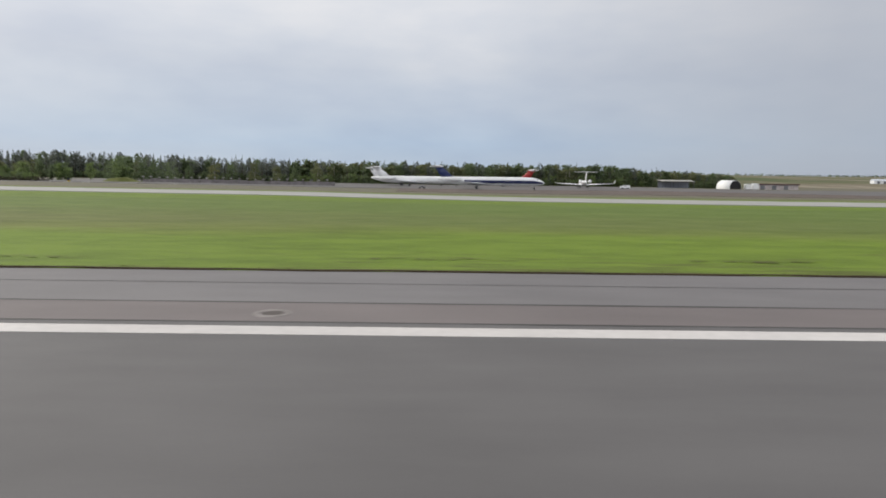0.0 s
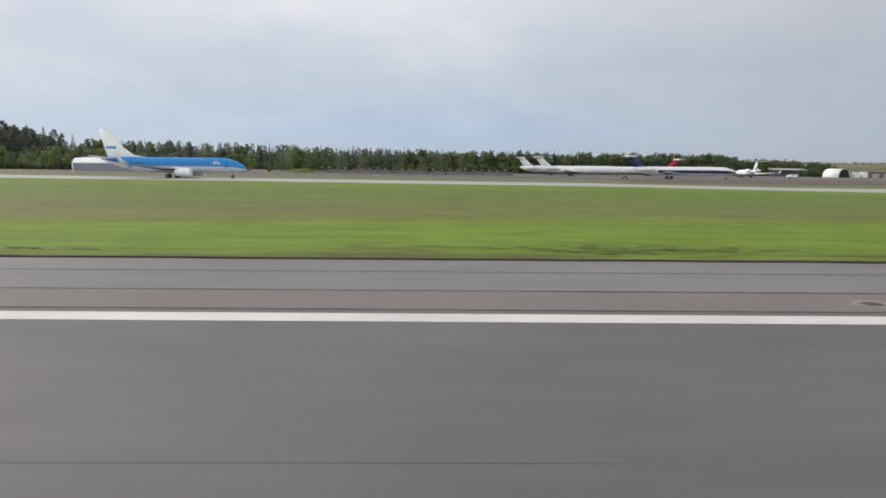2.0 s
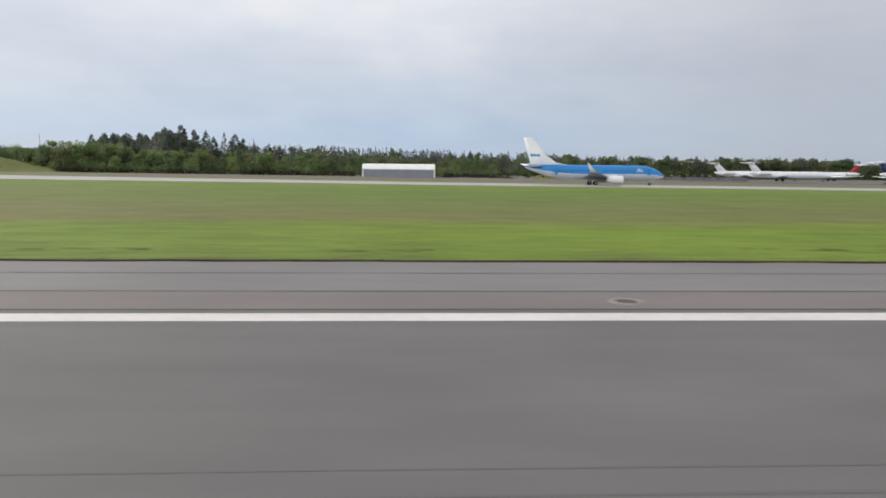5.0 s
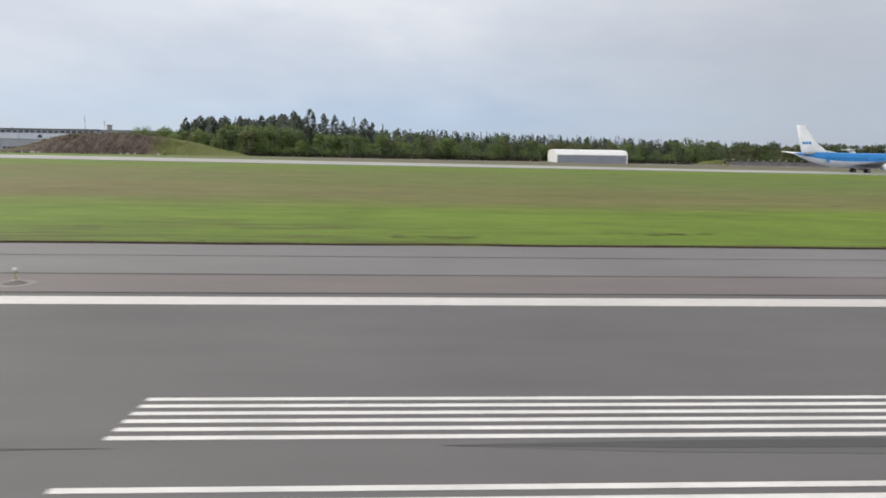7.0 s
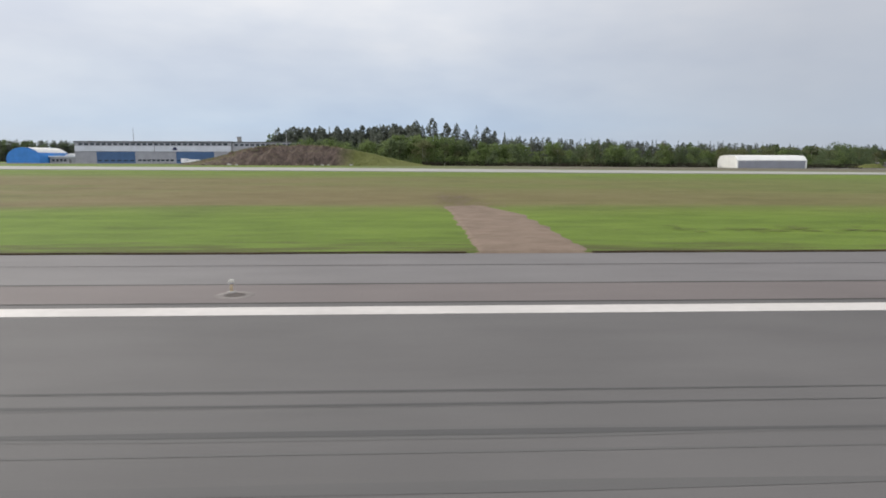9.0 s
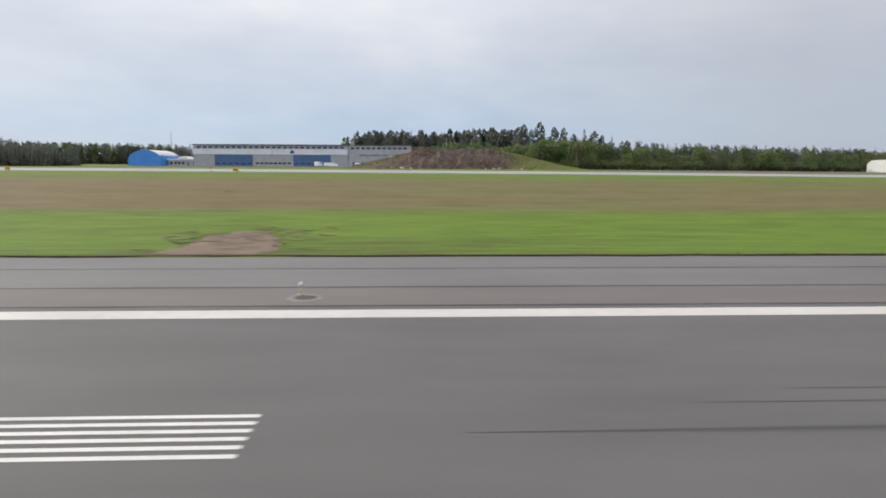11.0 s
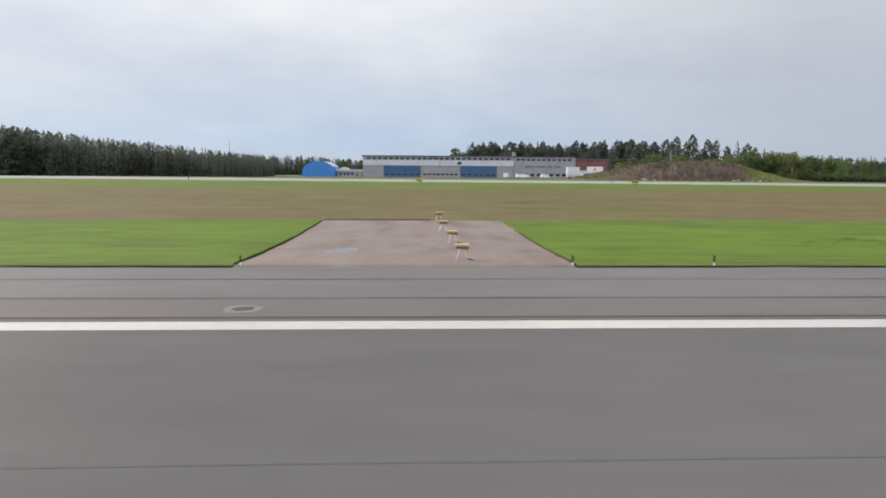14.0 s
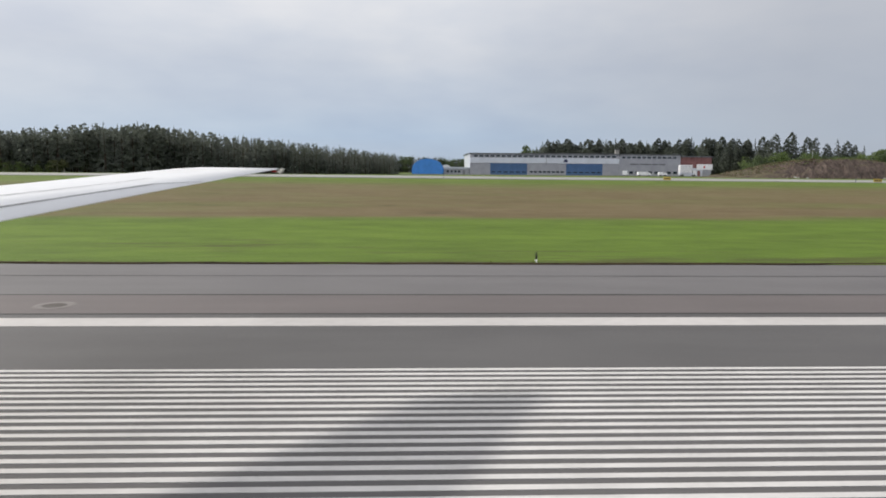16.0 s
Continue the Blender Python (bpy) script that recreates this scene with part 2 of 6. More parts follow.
M = {
    "grass": grass_material(),
    "runway": asphalt("runway_asphalt", (0.092, 0.089, 0.089), (0.150, 0.145, 0.144), 0.3),
    "shoulder": asphalt("shoulder_asphalt", (0.134, 0.128, 0.130), (0.194, 0.186, 0.187), 0.3),
    "shoulder_brown": asphalt("brown_asphalt", (0.128, 0.113, 0.111), (0.186, 0.164, 0.160), 0.3),
    "taxi": asphalt("taxiway_concrete", (0.27, 0.268, 0.258), (0.385, 0.378, 0.358), 0.3),
    "apron": asphalt("apron_asphalt", (0.085, 0.082, 0.082), (0.15, 0.142, 0.138), 0.3),
    "pad": pad_material(),
    "tar": asphalt("tar_seal", (0.040, 0.039, 0.038), (0.085, 0.082, 0.080), 0.2),
    "rubber": asphalt("rubber_marks", (0.058, 0.057, 0.058), (0.100, 0.099, 0.100), 0.03),
    "faint": asphalt("faint_marks", (0.088, 0.087, 0.087), (0.136, 0.133, 0.132), 0.03),
    "lip": soil_material("turf_lip", (0.040, 0.038, 0.018), (0.085, 0.082, 0.036)),
    "edge_paint": painted("worn_edge_paint", (0.575, 0.55, 0.53), 0.7, 0.0, 0.12, 0.6),
    "housing": painted("brown_housing", (0.17, 0.11, 0.075), 0.6, 0.0, 0.2),
    "marking": painted("road_paint", (0.67, 0.65, 0.63), 0.7, 0.0, 0.14, 2.0),
    "gravel": soil_material("gravel", (0.15, 0.112, 0.086), (0.275, 0.215, 0.172), 1.5),
    "soil": soil_material("soil", (0.035, 0.027, 0.018), (0.11, 0.085, 0.05)),
    "turf": soil_material("torn_turf", (0.070, 0.070, 0.030), (0.130, 0.122, 0.056)),
    "far_ground": soil_material("far_ground", (0.090, 0.074, 0.066), (0.175, 0.145, 0.128), 0.3),
    "mound": mound_material(),
    "concrete": painted("concrete", (0.36, 0.35, 0.33), 0.85, 0.0, 0.25),
    "ring": painted("worn_concrete", (0.235, 0.215, 0.205), 0.9, 0.0, 0.3, 3.0),
    "rust": painted("cast_iron", (0.085, 0.070, 0.062), 0.7, 0.2, 0.3),
    "white": painted("white_paint", (0.85, 0.85, 0.85), 0.35, 0.0, 0.06),
    "white_fabric": painted("white_fabric", (0.82, 0.82, 0.80), 0.6, 0.0, 0.08),
    "pink_wall": painted("pinkish_wall", (0.50, 0.44, 0.43), 0.85, 0.0, 0.2),
    "end_fabric": painted("end_fabric", (0.62, 0.62, 0.60), 0.65, 0.0, 0.10),
    "grey_sheet": painted("grey_sheet", (0.27, 0.28, 0.325), 0.5, 0.1, 0.10),
    "pale_sheet": painted("pale_sheet", (0.345, 0.35, 0.385), 0.5, 0.1, 0.12),
    "grey_roof": painted("grey_roof", (0.17, 0.175, 0.19), 0.7, 0.0, 0.2),
    "white_band": painted("white_band", (0.60, 0.63, 0.69), 0.5, 0.0, 0.1),
    "blue_door": painted("blue_door", (0.058, 0.125, 0.265), 0.45, 0.0, 0.15),
    "blue_tarp": painted("blue_tarp", (0.055, 0.25, 0.66), 0.5, 0.0, 0.12),
    "sky_blue": painted("sky_blue_paint", (0.018, 0.225, 0.58), 0.28, 0.0, 0.05),
    "navy": painted("navy_paint", (0.020, 0.027, 0.085), 0.3, 0.0, 0.06),
    "blue_tail": painted("blue_tail_paint", (0.022, 0.036, 0.13), 0.3, 0.0, 0.06),
    "red": painted("red_paint", (0.55, 0.045, 0.04), 0.4, 0.0, 0.1),
    "tail_red": painted("tail_red_paint", (0.42, 0.045, 0.04), 0.35, 0.0, 0.08),
    "fence_grey": painted("weathered_boards", (0.21, 0.192, 0.192), 0.85, 0.0, 0.3, 1.5),
    "brick_red": painted("red_sheet", (0.235, 0.105, 0.102), 0.7, 0.0, 0.2),
    "yellow": painted("yellow_paint", (0.55, 0.40, 0.07), 0.5, 0.0, 0.12),
    "tan": painted("tan_lid", (0.62, 0.46, 0.24), 0.5, 0.0, 0.2),
    "maroon": painted("maroon_roof", (0.10, 0.055, 0.052), 0.7, 0.0, 0.2),
    "orange": painted("orange_paint", (0.50, 0.33, 0.07), 0.5, 0.0, 0.2),
    "black": painted("black_rubber", (0.018, 0.018, 0.019), 0.8, 0.0, 0.2),
    "stem": painted("faded_stem", (0.55, 0.42, 0.20), 0.6, 0.0, 0.2),
    "metal": painted("grey_metal", (0.42, 0.42, 0.43), 0.4, 0.6, 0.15),
    "wing": painted("wing_skin", (0.82, 0.83, 0.85), 0.42, 0.05, 0.05),
    "seam": painted("panel_seam", (0.16, 0.165, 0.18), 0.6, 0.0, 0.1),
    "glass": glassy("dark_glass", (0.03, 0.04, 0.05)),
    "lens": glassy("lamp_glass", (0.75, 0.74, 0.66), 0.15),
    "water": glassy("puddle_water", (0.10, 0.10, 0.10), 0.22),
    "bark": soil_material("bark", (0.035, 0.026, 0.02), (0.11, 0.08, 0.058), 2.0),
    "birch": soil_material("birch_bark", (0.18, 0.17, 0.155), (0.45, 0.43, 0.40), 2.0),
    "spruce": foliage("spruce_needles", (0.128, 0.146, 0.134), (0.195, 0.212, 0.182)),
    "pine": foliage("pine_needles", (0.118, 0.134, 0.120), (0.182, 0.200, 0.165)),
    "leaf": foliage("leaves", (0.130, 0.182, 0.070), (0.218, 0.280, 0.118)),
    "leaf_dark": foliage("dark_leaves", (0.110, 0.146, 0.078), (0.176, 0.220, 0.118)),
    "leaf_olive": foliage("olive_leaves", (0.125, 0.138, 0.072), (0.20, 0.212, 0.110)),
    # near-black: shade under the trees is part of this colour
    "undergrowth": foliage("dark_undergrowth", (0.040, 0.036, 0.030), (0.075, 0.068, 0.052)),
    "dry_scrub": foliage("dry_stalks", (0.12, 0.085, 0.062), (0.21, 0.155, 0.115)),
    "tuft": foliage("grass_tufts", (0.075, 0.095, 0.018), (0.17, 0.20, 0.045)),
}


# ---- mesh helpers ----
def link_mesh(name, me, mat, parent=None, label=""):
    ob = new(name, me)
    if mat is not None and not me.materials:
        me.materials.append(mat)
    ob.parent = parent
    if label:
        ob["label"] = label
    return ob


def part(name, bm, mat, parent, label=""):
    me = bpy.data.meshes.new(name)
    bm.to_mesh(me)
    bm.free()
    return link_mesh(name, me, mat, parent, label)


def raw(name, verts, faces, mat, parent=None, label="", smooth=False):
    me = bpy.data.meshes.new(name)
    me.from_pydata([tuple(v) for v in verts], [], [tuple(f) for f in faces])
    me.update()
    if smooth:
        me.shade_smooth()
    return link_mesh(name, me, mat, parent, label)


def empty(name, x, y, z, turn=0.0):
    ob = new(name)
    ob.empty_display_size = 0.2
    ob.matrix_world = pose(x, y, z, 0, 0, turn)
    return ob


def block(x0, x1, y0, y1, z0, z1, bevel=0.0, bm=None):
    """A box between two corners, with bevelled edges."""
    made = bm or bmesh.new()
    r = bmesh.ops.create_cube(made, size=1.0)
    for v in r["verts"]:
        v.co = Vector(((x0 + x1) / 2 + v.co.x * (x1 - x0), (y0 + y1) / 2 + v.co.y * (y1 - y0), (z0 + z1) / 2 + v.co.z * (z1 - z0)))
    if bevel:
        edges = {e for v in r["verts"] for e in v.link_edges}
        bmesh.ops.bevel(made, geom=list(edges), offset=bevel, segments=2, affect="EDGES")
    return made


def tube(p, q, r0, r1=None, n=10, bm=None, caps=True):
    """A tapered rod from p to q."""
    made = bm or bmesh.new()
    p, q = Vector(p), Vector(q)
    r1 = r0 if r1 is None else r1
    turn = (q - p).to_track_quat("Z", "Y").to_matrix()
    rings = []
    for c, r in ((p, r0), (q, r1)):
        rings.append([made.verts.new(c + turn @ Vector((r * math.cos(2 * math.pi * k / n), r * math.sin(2 * math.pi * k / n), 0))) for k in range(n)])
    for k in range(n):
        f = made.faces.new((rings[0][k], rings[0][(k + 1) % n], rings[1][(k + 1) % n], rings[1][k]))
        f.smooth = True
    if caps:
        made.faces.new(rings[0][::-1])
        made.faces.new(rings[1])
    return made


def loft(rings, bm=None, cap=True, smooth=True, closed=True):
    """A skin over rings of equal length."""
    made = bm or bmesh.new()
    vs = [[made.verts.new(p) for p in ring] for ring in rings]
    n = len(vs[0])
    for a, b in zip(vs, vs[1:]):
        for k in range(n if closed else n - 1):
            f = made.faces.new((a[k], a[(k + 1) % n], b[(k + 1) % n], b[k]))
            f.smooth = smooth
    if cap:
        made.faces.new(vs[0][::-1])
        made.faces.new(vs[-1])
    bmesh.ops.recalc_face_normals(made, faces=made.faces[:])
    return made


def lathe_x(profile, cy, cz, n=14, bm=None, cap=True):
    """A body of turning round an axis along x: (x, radius) stations."""
    return loft([[(x, cy + r * math.cos(2 * math.pi * k / n), cz + r * math.sin(2 * math.pi * k / n)) for k in range(n)] for x, r in profile], bm, cap)


def foil(le, te, thick):
    """Section of a wing between its leading and trailing edge."""
    le, te = Vector(le), Vector(te)
    up = Vector((0, 0, 1)) if abs((te - le).z) < abs((te - le).x) + abs((te - le).y) else Vector((0, 1, 0))
    chord = (te - le).length
    shape = [(0.0, 0.0), (0.06, 0.42), (0.3, 0.62), (0.65, 0.4), (1.0, 0.03), (1.0, -0.03), (0.65, -0.22), (0.3, -0.38), (0.06, -0.3)]
    return [le.lerp(te, u) + up * (v * thick * chord) for u, v in shape]


def fin_foil(le, te, thick):
    le, te = Vector(le), Vector(te)
    chord = (te - le).length
    shape = [(0.0, 0.0), (0.1, 0.4), (0.4, 0.5), (1.0, 0.03), (1.0, -0.03), (0.4, -0.5), (0.1, -0.4)]
    return [le.lerp(te, u) + Vector((0, v * thick * chord, 0)) for u, v in shape]

# ---- ground ----
EDGE_X = [-4000, -800, -530, -470, -400, -320, -255, -190, -150, -95, -35, 0, 16, 52, 90, 130, 400, 4000]
EDGE_Z = [2.6, 2.6, 2.50, 2.28, 2.08, 1.72, 1.28, 0.98, 0.72, 0.48, 0.1, -0.1, -0.4, -0.85, -1.05, -1.15, -1.2, -1.2]
BACK_X = [-4000, -520, -330, -150, -100, 0, 60, 110, 230, 400, 4000]
BACK_Z = [2.6, 2.5, 2.3, 1.4, 1.0, 0.2, 0.0, 0.3, -0.8, -0.8, -0.8]


def ground_z(x, y):
    e = float(np.interp(x, EDGE_X, EDGE_Z))
    b = float(np.interp(x, BACK_X, BACK_Z))
    if y <= 30:
        return 0.0
    if y < 141:
        dip = 0.15 * math.sin(math.pi * (y - 30) / 26) if y < 56 else 0.0
        return e * ((y - 30) / 111) ** 1.6 - dip
    tilt = 0.35 * max(0.0, min(1.0, (-150 - x) / 120))
    if y < 182:
        return e + tilt * (y - 141) / 41
    e += tilt
    z = e + (b - e) * min(1.0, (y - 182) / 70)
    if y > 700:  # low fields and hills far behind
        k = min(1.0, (y - 700) / 900)
        z += k * (12 + 9 * max(0.0, min(1.0, (x - 250) / 600)) + 3 * math.sin(x / 340.0) + 2 * math.sin(x / 131.0 + y / 400))
    return z


xs = sorted(set([-4800, -3600, -2600, -1900, -1400, -1100, -950, -850] + [-800 + 8 * k for k in range(150)] + [420, 480, 560, 700, 900, 1200, 1700, 2400, 3400, 4800]))
ys = sorted(set([-4800, -2500, -1200, -500, -200, -100, -40, 28.85, 29.07, 29.3] + [31 + 2 * k for k in range(20)] + [72 + 5 * k for k in range(14)]
                + [141, 146, 152, 158, 164, 170, 176, 182, 190, 200] + [212 + 12 * k for k in range(30)] + [600, 650, 700, 760, 840, 940, 1060, 1200, 1400, 1600, 1900, 2400, 3200, 4800]))


def sheet_z(x, y):
    if y < 28.95:
        return -0.14
    lip = 0.05 + 0.03 * noise.noise((x * 0.35, y * 0.5, 0.0)) + 0.02 * noise.noise((x * 1.7, y, 3.0))
    return ground_z(x, y) + (lip if y < 120 else 0.2 * lip)


gv = [(x, y + (0.16 * noise.noise((x * 0.21, 7.0, 0.0)) if 28.95 < y < 30 else 0), sheet_z(x, y)) for y in ys for x in xs]
nx = len(xs)
gf = [(j * nx + i, j * nx + i + 1, (j + 1) * nx + i + 1, (j + 1) * nx + i) for j in range(len(ys) - 1) for i in range(nx - 1)]
ground = raw("ground", gv, gf, M["grass"], None, "", True)
tagged(ground, "mown green airfield grass with brown dry belts", "grass", kind="structure")


def strip(name, x0, x1, y0, y1, mat, lift, parent=None, step=8.0, rows=1, thick=0.1, wob=0.0, kind="", label="", category="", follow=True):
    """A paved strip that follows the ground, with sides."""
    n = max(1, int((x1 - x0) / step))
    top, bot = [], []
    for j in range(rows + 1):
        for i in range(n + 1):
            x = x0 + (x1 - x0) * i / n
            y = y0 + (y1 - y0) * j / rows
            dx = wob * noise.noise((x * 0.3, y * 0.3, 11.0)) if wob else 0
            dy = wob * noise.noise((x * 0.3, y * 0.3, 23.0)) if wob else 0
            z = (ground_z(x, y) if follow else 0.0) + lift
            top.append((x + dx, y + dy, z))
            bot.append((x + dx, y + dy, z - thick))
    m = n + 1
    verts = top + bot
    k = len(top)
    faces = [(j * m + i, j * m + i + 1, (j + 1) * m + i + 1, (j + 1) * m + i) for j in range(rows) for i in range(n)]
    rim = [i for i in range(m)] + [j * m + n for j in range(1, rows + 1)] + [rows * m + i for i in range(n - 1, -1, -1)] + [j * m for j in range(rows - 1, 0, -1)]
    for a, b in zip(rim, rim[1:] + rim[:1]):
        faces.append((a, a + k, b + k, b))
    ob = raw(name, verts, faces, mat, parent)
    return tagged(ob, label, category, kind=kind)


FAR_W, FAR_E = -1500.0, 1500.0
runway = strip("runway", FAR_W, FAR_E, -42, 18.93, M["runway"], 0.0, None, 100, 1, 0.12, 0, "structure", "grey weathered runway asphalt with tyre marks", "runway")
shoulder = strip("runway_shoulder", FAR_W, FAR_E, 18.93, 21.8, M["shoulder_brown"], 0.004, None, 60, 1, 0.12, 0, "structure", "brownish asphalt runway shoulder with tar seams", "road")
strip("outer_lane", FAR_W, FAR_E, 21.8, 25.75, M["shoulder"], 0.002, shoulder, 60, 1, 0.12)
strip("outer_lane", FAR_W, FAR_E, 25.75, 29.05, M["shoulder"], 0.004, shoulder, 60, 1, 0.12)


def seam(name, x0, x1, y, width, parent, mat, drift=0.0, z=0.006, step=3.0):
    """A dark sealed seam or tyre mark with an uneven edge."""
    n = int((x1 - x0) / step)
    vs = []
    for i in range(n + 1):
        x = x0 + (x1 - x0) * i / n
        yc = y + drift * i / n + 0.03 * noise.noise((x * 0.08, y, 1.0))
        hw = width / 2 * (0.75 + 0.6 * noise.noise((x * 0.4, y * 3, 5.0)))
        taper = min(1.0, 8.0 * i / n, 8.0 * (n - i) / n)
        vs += [(x, yc - hw * taper, z), (x, yc + hw * taper, z)]
    fs = [(2 * i, 2 * i + 2, 2 * i + 3, 2 * i + 1) for i in range(n)]
    return raw(name, vs, fs, mat, parent)


for y, wd in ((18.82, 0.12), (21.78, 0.24), (25.74, 0.16)):
    seam("tar_seam", -640, 160, y, wd, shoulder, M["tar"], 0, 0.009)
for y, wd, x0, x1 in ((9.15, 0.09, -640, -395), (8.3, 0.08, -200, -95), (7.55, 0.12, -160, -105), (8.9, 0.1, -95, -40)):
    seam("tar_seam", x0, x1, y, wd, runway, M["faint"], 0, 0.004)
for x0, x1, y, drift, wd in ((-350, -284, 11.45, -0.12, 0.12), (-352, -285, 10.78, -0.12, 0.14), (-356, -283, 9.62, -0.15, 0.26),
                             (-263.5, -232, 8.50, 0.08, 0.09), (-266, -234, 7.62, 0.1, 0.16), (-227.6, -202, 8.62, 0.0, 0.30)):
    seam("tyre_mark", x0, x1, y, wd * 2.3, runway, M["faint"], drift, 0.0035)
    seam("tyre_mark", x0, x1, y, wd, runway, M["rubber"], drift, 0.007)
for x0, x1, y, wd in ((-330, -286, 7.7, 0.5), (-200, -176, 8.2, 0.3), (-30, 40, 7.9, 0.2), (-340, -284, 8.75, 0.10)):
    seam("tyre_mark", x0, x1, y, wd, runway, M["faint"], 0.1, 0.0045)

# painted markings
edge_line = strip("edge_line", FAR_W, FAR_E, 17.33, 18.29, M["edge_paint"], 0.010, runway, 100, 1, 0.008)
tagged(edge_line, "white painted runway edge line")


def paint_line(x0, x1, y, width, parent):
    ob = strip("painted_line", x0, x1, y - width / 2, y + width / 2, M["marking"], 0.011, parent, (x1 - x0) / 3, 1, 0.009)
    return ob


for k in range(40):
    paint_line(-517.2, -487.12, 13.42 - 0.304 * k, 0.138, runway)
for k in range(6):
    paint_line(-381.7, -359.2, 10.4 - 0.302 * k, 0.13, runway)
for first in (10.42, 7.42, 4.42):
    for k in range(6):
        paint_line(-232.35, -209.8, first - 0.302 * k, 0.13, runway)

# taxiway behind the grass, aprons
taxiway = strip("taxiway", FAR_W, FAR_E, 147.5, 180, M["taxi"], 0.11, None, 8, 5, 0.25, 0, "structure", "pale grey concrete taxiway beyond the grass", "taxiway")
apron = strip("apron", -160, 420, 250, 400, M["apron"], 0.12, None, 12, 12, 0.25, 0, "structure", "dark grey parking apron with aircraft", "apron")
west_apron = strip("apron", -530, -300, 300, 352, M["apron"], 0.12, None, 12, 5, 0.25, 0, "structure", "dark grey asphalt apron before the hangar", "apron")
gravel_belt = strip("gravel_belt", 20, 420, 212, 252, M["far_ground"], 0.10, None, 10, 6, 0.2, 1.0, "structure", "dull grey-brown gravel beside the apron", "gravel")


def gravel_lane(rows, name="gravel_track", label="brown gravel track crossing the grass", category="track", rag=1.0, mat="gravel", rim=0.02, far=0.8):
    """A worn lane across the grass; rows of (y, left x, right x) with ragged edges."""
    n, m = 60, 12
    vs, fs = [], []
    for j in range(n + 1):
        y = rows[0][0] + (rows[-1][0] - rows[0][0]) * j / n
        a = float(np.interp(y, [r[0] for r in rows], [r[1] for r in rows])) + rag * (0.30 * noise.noise((1.0, y * 0.5, 0)) + 0.22 * noise.noise((1.0, y * 1.7, 3)))
        b = float(np.interp(y, [r[0] for r in rows], [r[2] for r in rows])) + rag * (0.30 * noise.noise((9.0, y * 0.5, 0)) + 0.22 * noise.noise((9.0, y * 1.7, 3)))
        for i in range(m + 1):
            x = a + (b - a) * i / m
            yy = y + (far * noise.noise((x * 0.9, 4.0, 0)) if j == n else 0.0)
            vs.append((x, yy, ground_z(x, yy) + (0.008 if j == 0 else rim if i in (0, m) or j == n else 0.105)))
    for j in range(n):
        for i in range(m):
            p = j * (m + 1) + i
            fs.append((p, p + 1, p + m + 2, p + m + 1))
    ob = raw(name, vs, fs, M[mat])
    return tagged(ob, label, category, kind="structure")


gravel_lane([(28.9, -452.75, -437.65), (32.0, -452.5, -437.6), (45.0, -452.4, -437.5), (55.0, -452.3, -437.6)], "pavement", "brown weathered asphalt pad in the grass", "pavement", 0.7, "pad", 0.085, 0.12)
gravel_lane([(28.9, -291.8, -286.5), (31.0, -291.8, -286.4), (42.0, -291.8, -286.0), (50.0, -291.9, -286.2), (57.0, -292.2, -288.6)], far=3.5)


def pad_lip(y0, y1, x0, x1, seed, wide):
    """A ragged lip of dark soil and turf that borders the asphalt pad."""
    n = 46
    vs = []
    for k in range(n + 1):
        u = k / n
        x, y = x0 + (x1 - x0) * u, y0 + (y1 - y0) * u
        w_ = wide * (0.8 + 0.7 * noise.noise((x * 0.9, y * 0.7, seed)))
        dx, dy = (w_, 0.0) if abs(y1 - y0) > abs(x1 - x0) else (0.0, w_)
        wob = 0.10 * noise.noise((x * 0.6, y * 0.6, seed + 4.0))
        for side in (-1, 0, 1):
            px, py = x + side * dx + wob, y + side * dy + wob
            vs.append((px, py, ground_z(px, py) + (0.165 if side == 0 else 0.06)))
    fs = [(3 * k + q, 3 * k + q + 1, 3 * k + q + 4, 3 * k + q + 3) for k in range(n) for q in (0, 1)]
    ob = raw("soil_edge", vs, fs, M["lip"])
    return tagged(ob, "dark ragged turf lip beside the asphalt pad", "soil", kind="structure")


pad_lip(29.3, 55.0, -452.75, -452.35, 1.0, 0.085)
pad_lip(29.3, 46.0, -437.6, -437.5, 2.0, 0.08)
pad_lip(55.0, 55.15, -452.3, -443.5, 3.0, 0.12)
service_road = strip("service_road", -147, -60, 250, 256, M["taxi"], 0.10, None, 3, 2, 0.1, 0.9, "structure", "pale worn service road beside the white hall", "road")


def churned_soil(x0, x1, y0, y1, count, seed, mat="turf"):
    """Torn turf: many flat ragged clods of bare soil."""
    r = random.Random(seed)
    vs, fs = [], []
    for k in range(count):
        u, v = max(-1, min(1, r.gauss(0, 0.45))), max(-1, min(1, r.gauss(0, 0.5)))
        cx, cy = (x0 + x1) / 2 + u * (x1 - x0) / 2, (y0 + y1) / 2 + v * (y1 - y0) / 2
        a, b = r.uniform(0.15, 0.8), r.uniform(0.04, 0.15)
        n = 9
        for q in range(n):
            t = 2 * math.pi * q / n
            s = r.uniform(0.6, 1.2)
            x, y = cx + a * s * math.cos(t), max(29.17, cy + b * s * math.sin(t))
            vs.append((x, y, ground_z(x, y) + 0.100 + 0.00015 * k))
        fs.append(tuple(range(n * k, n * k + n)))
    ob = raw("bare_patch", vs, fs, M[mat])
    return tagged(ob, "dull brown clods of torn turf", "bare soil", kind="structure")


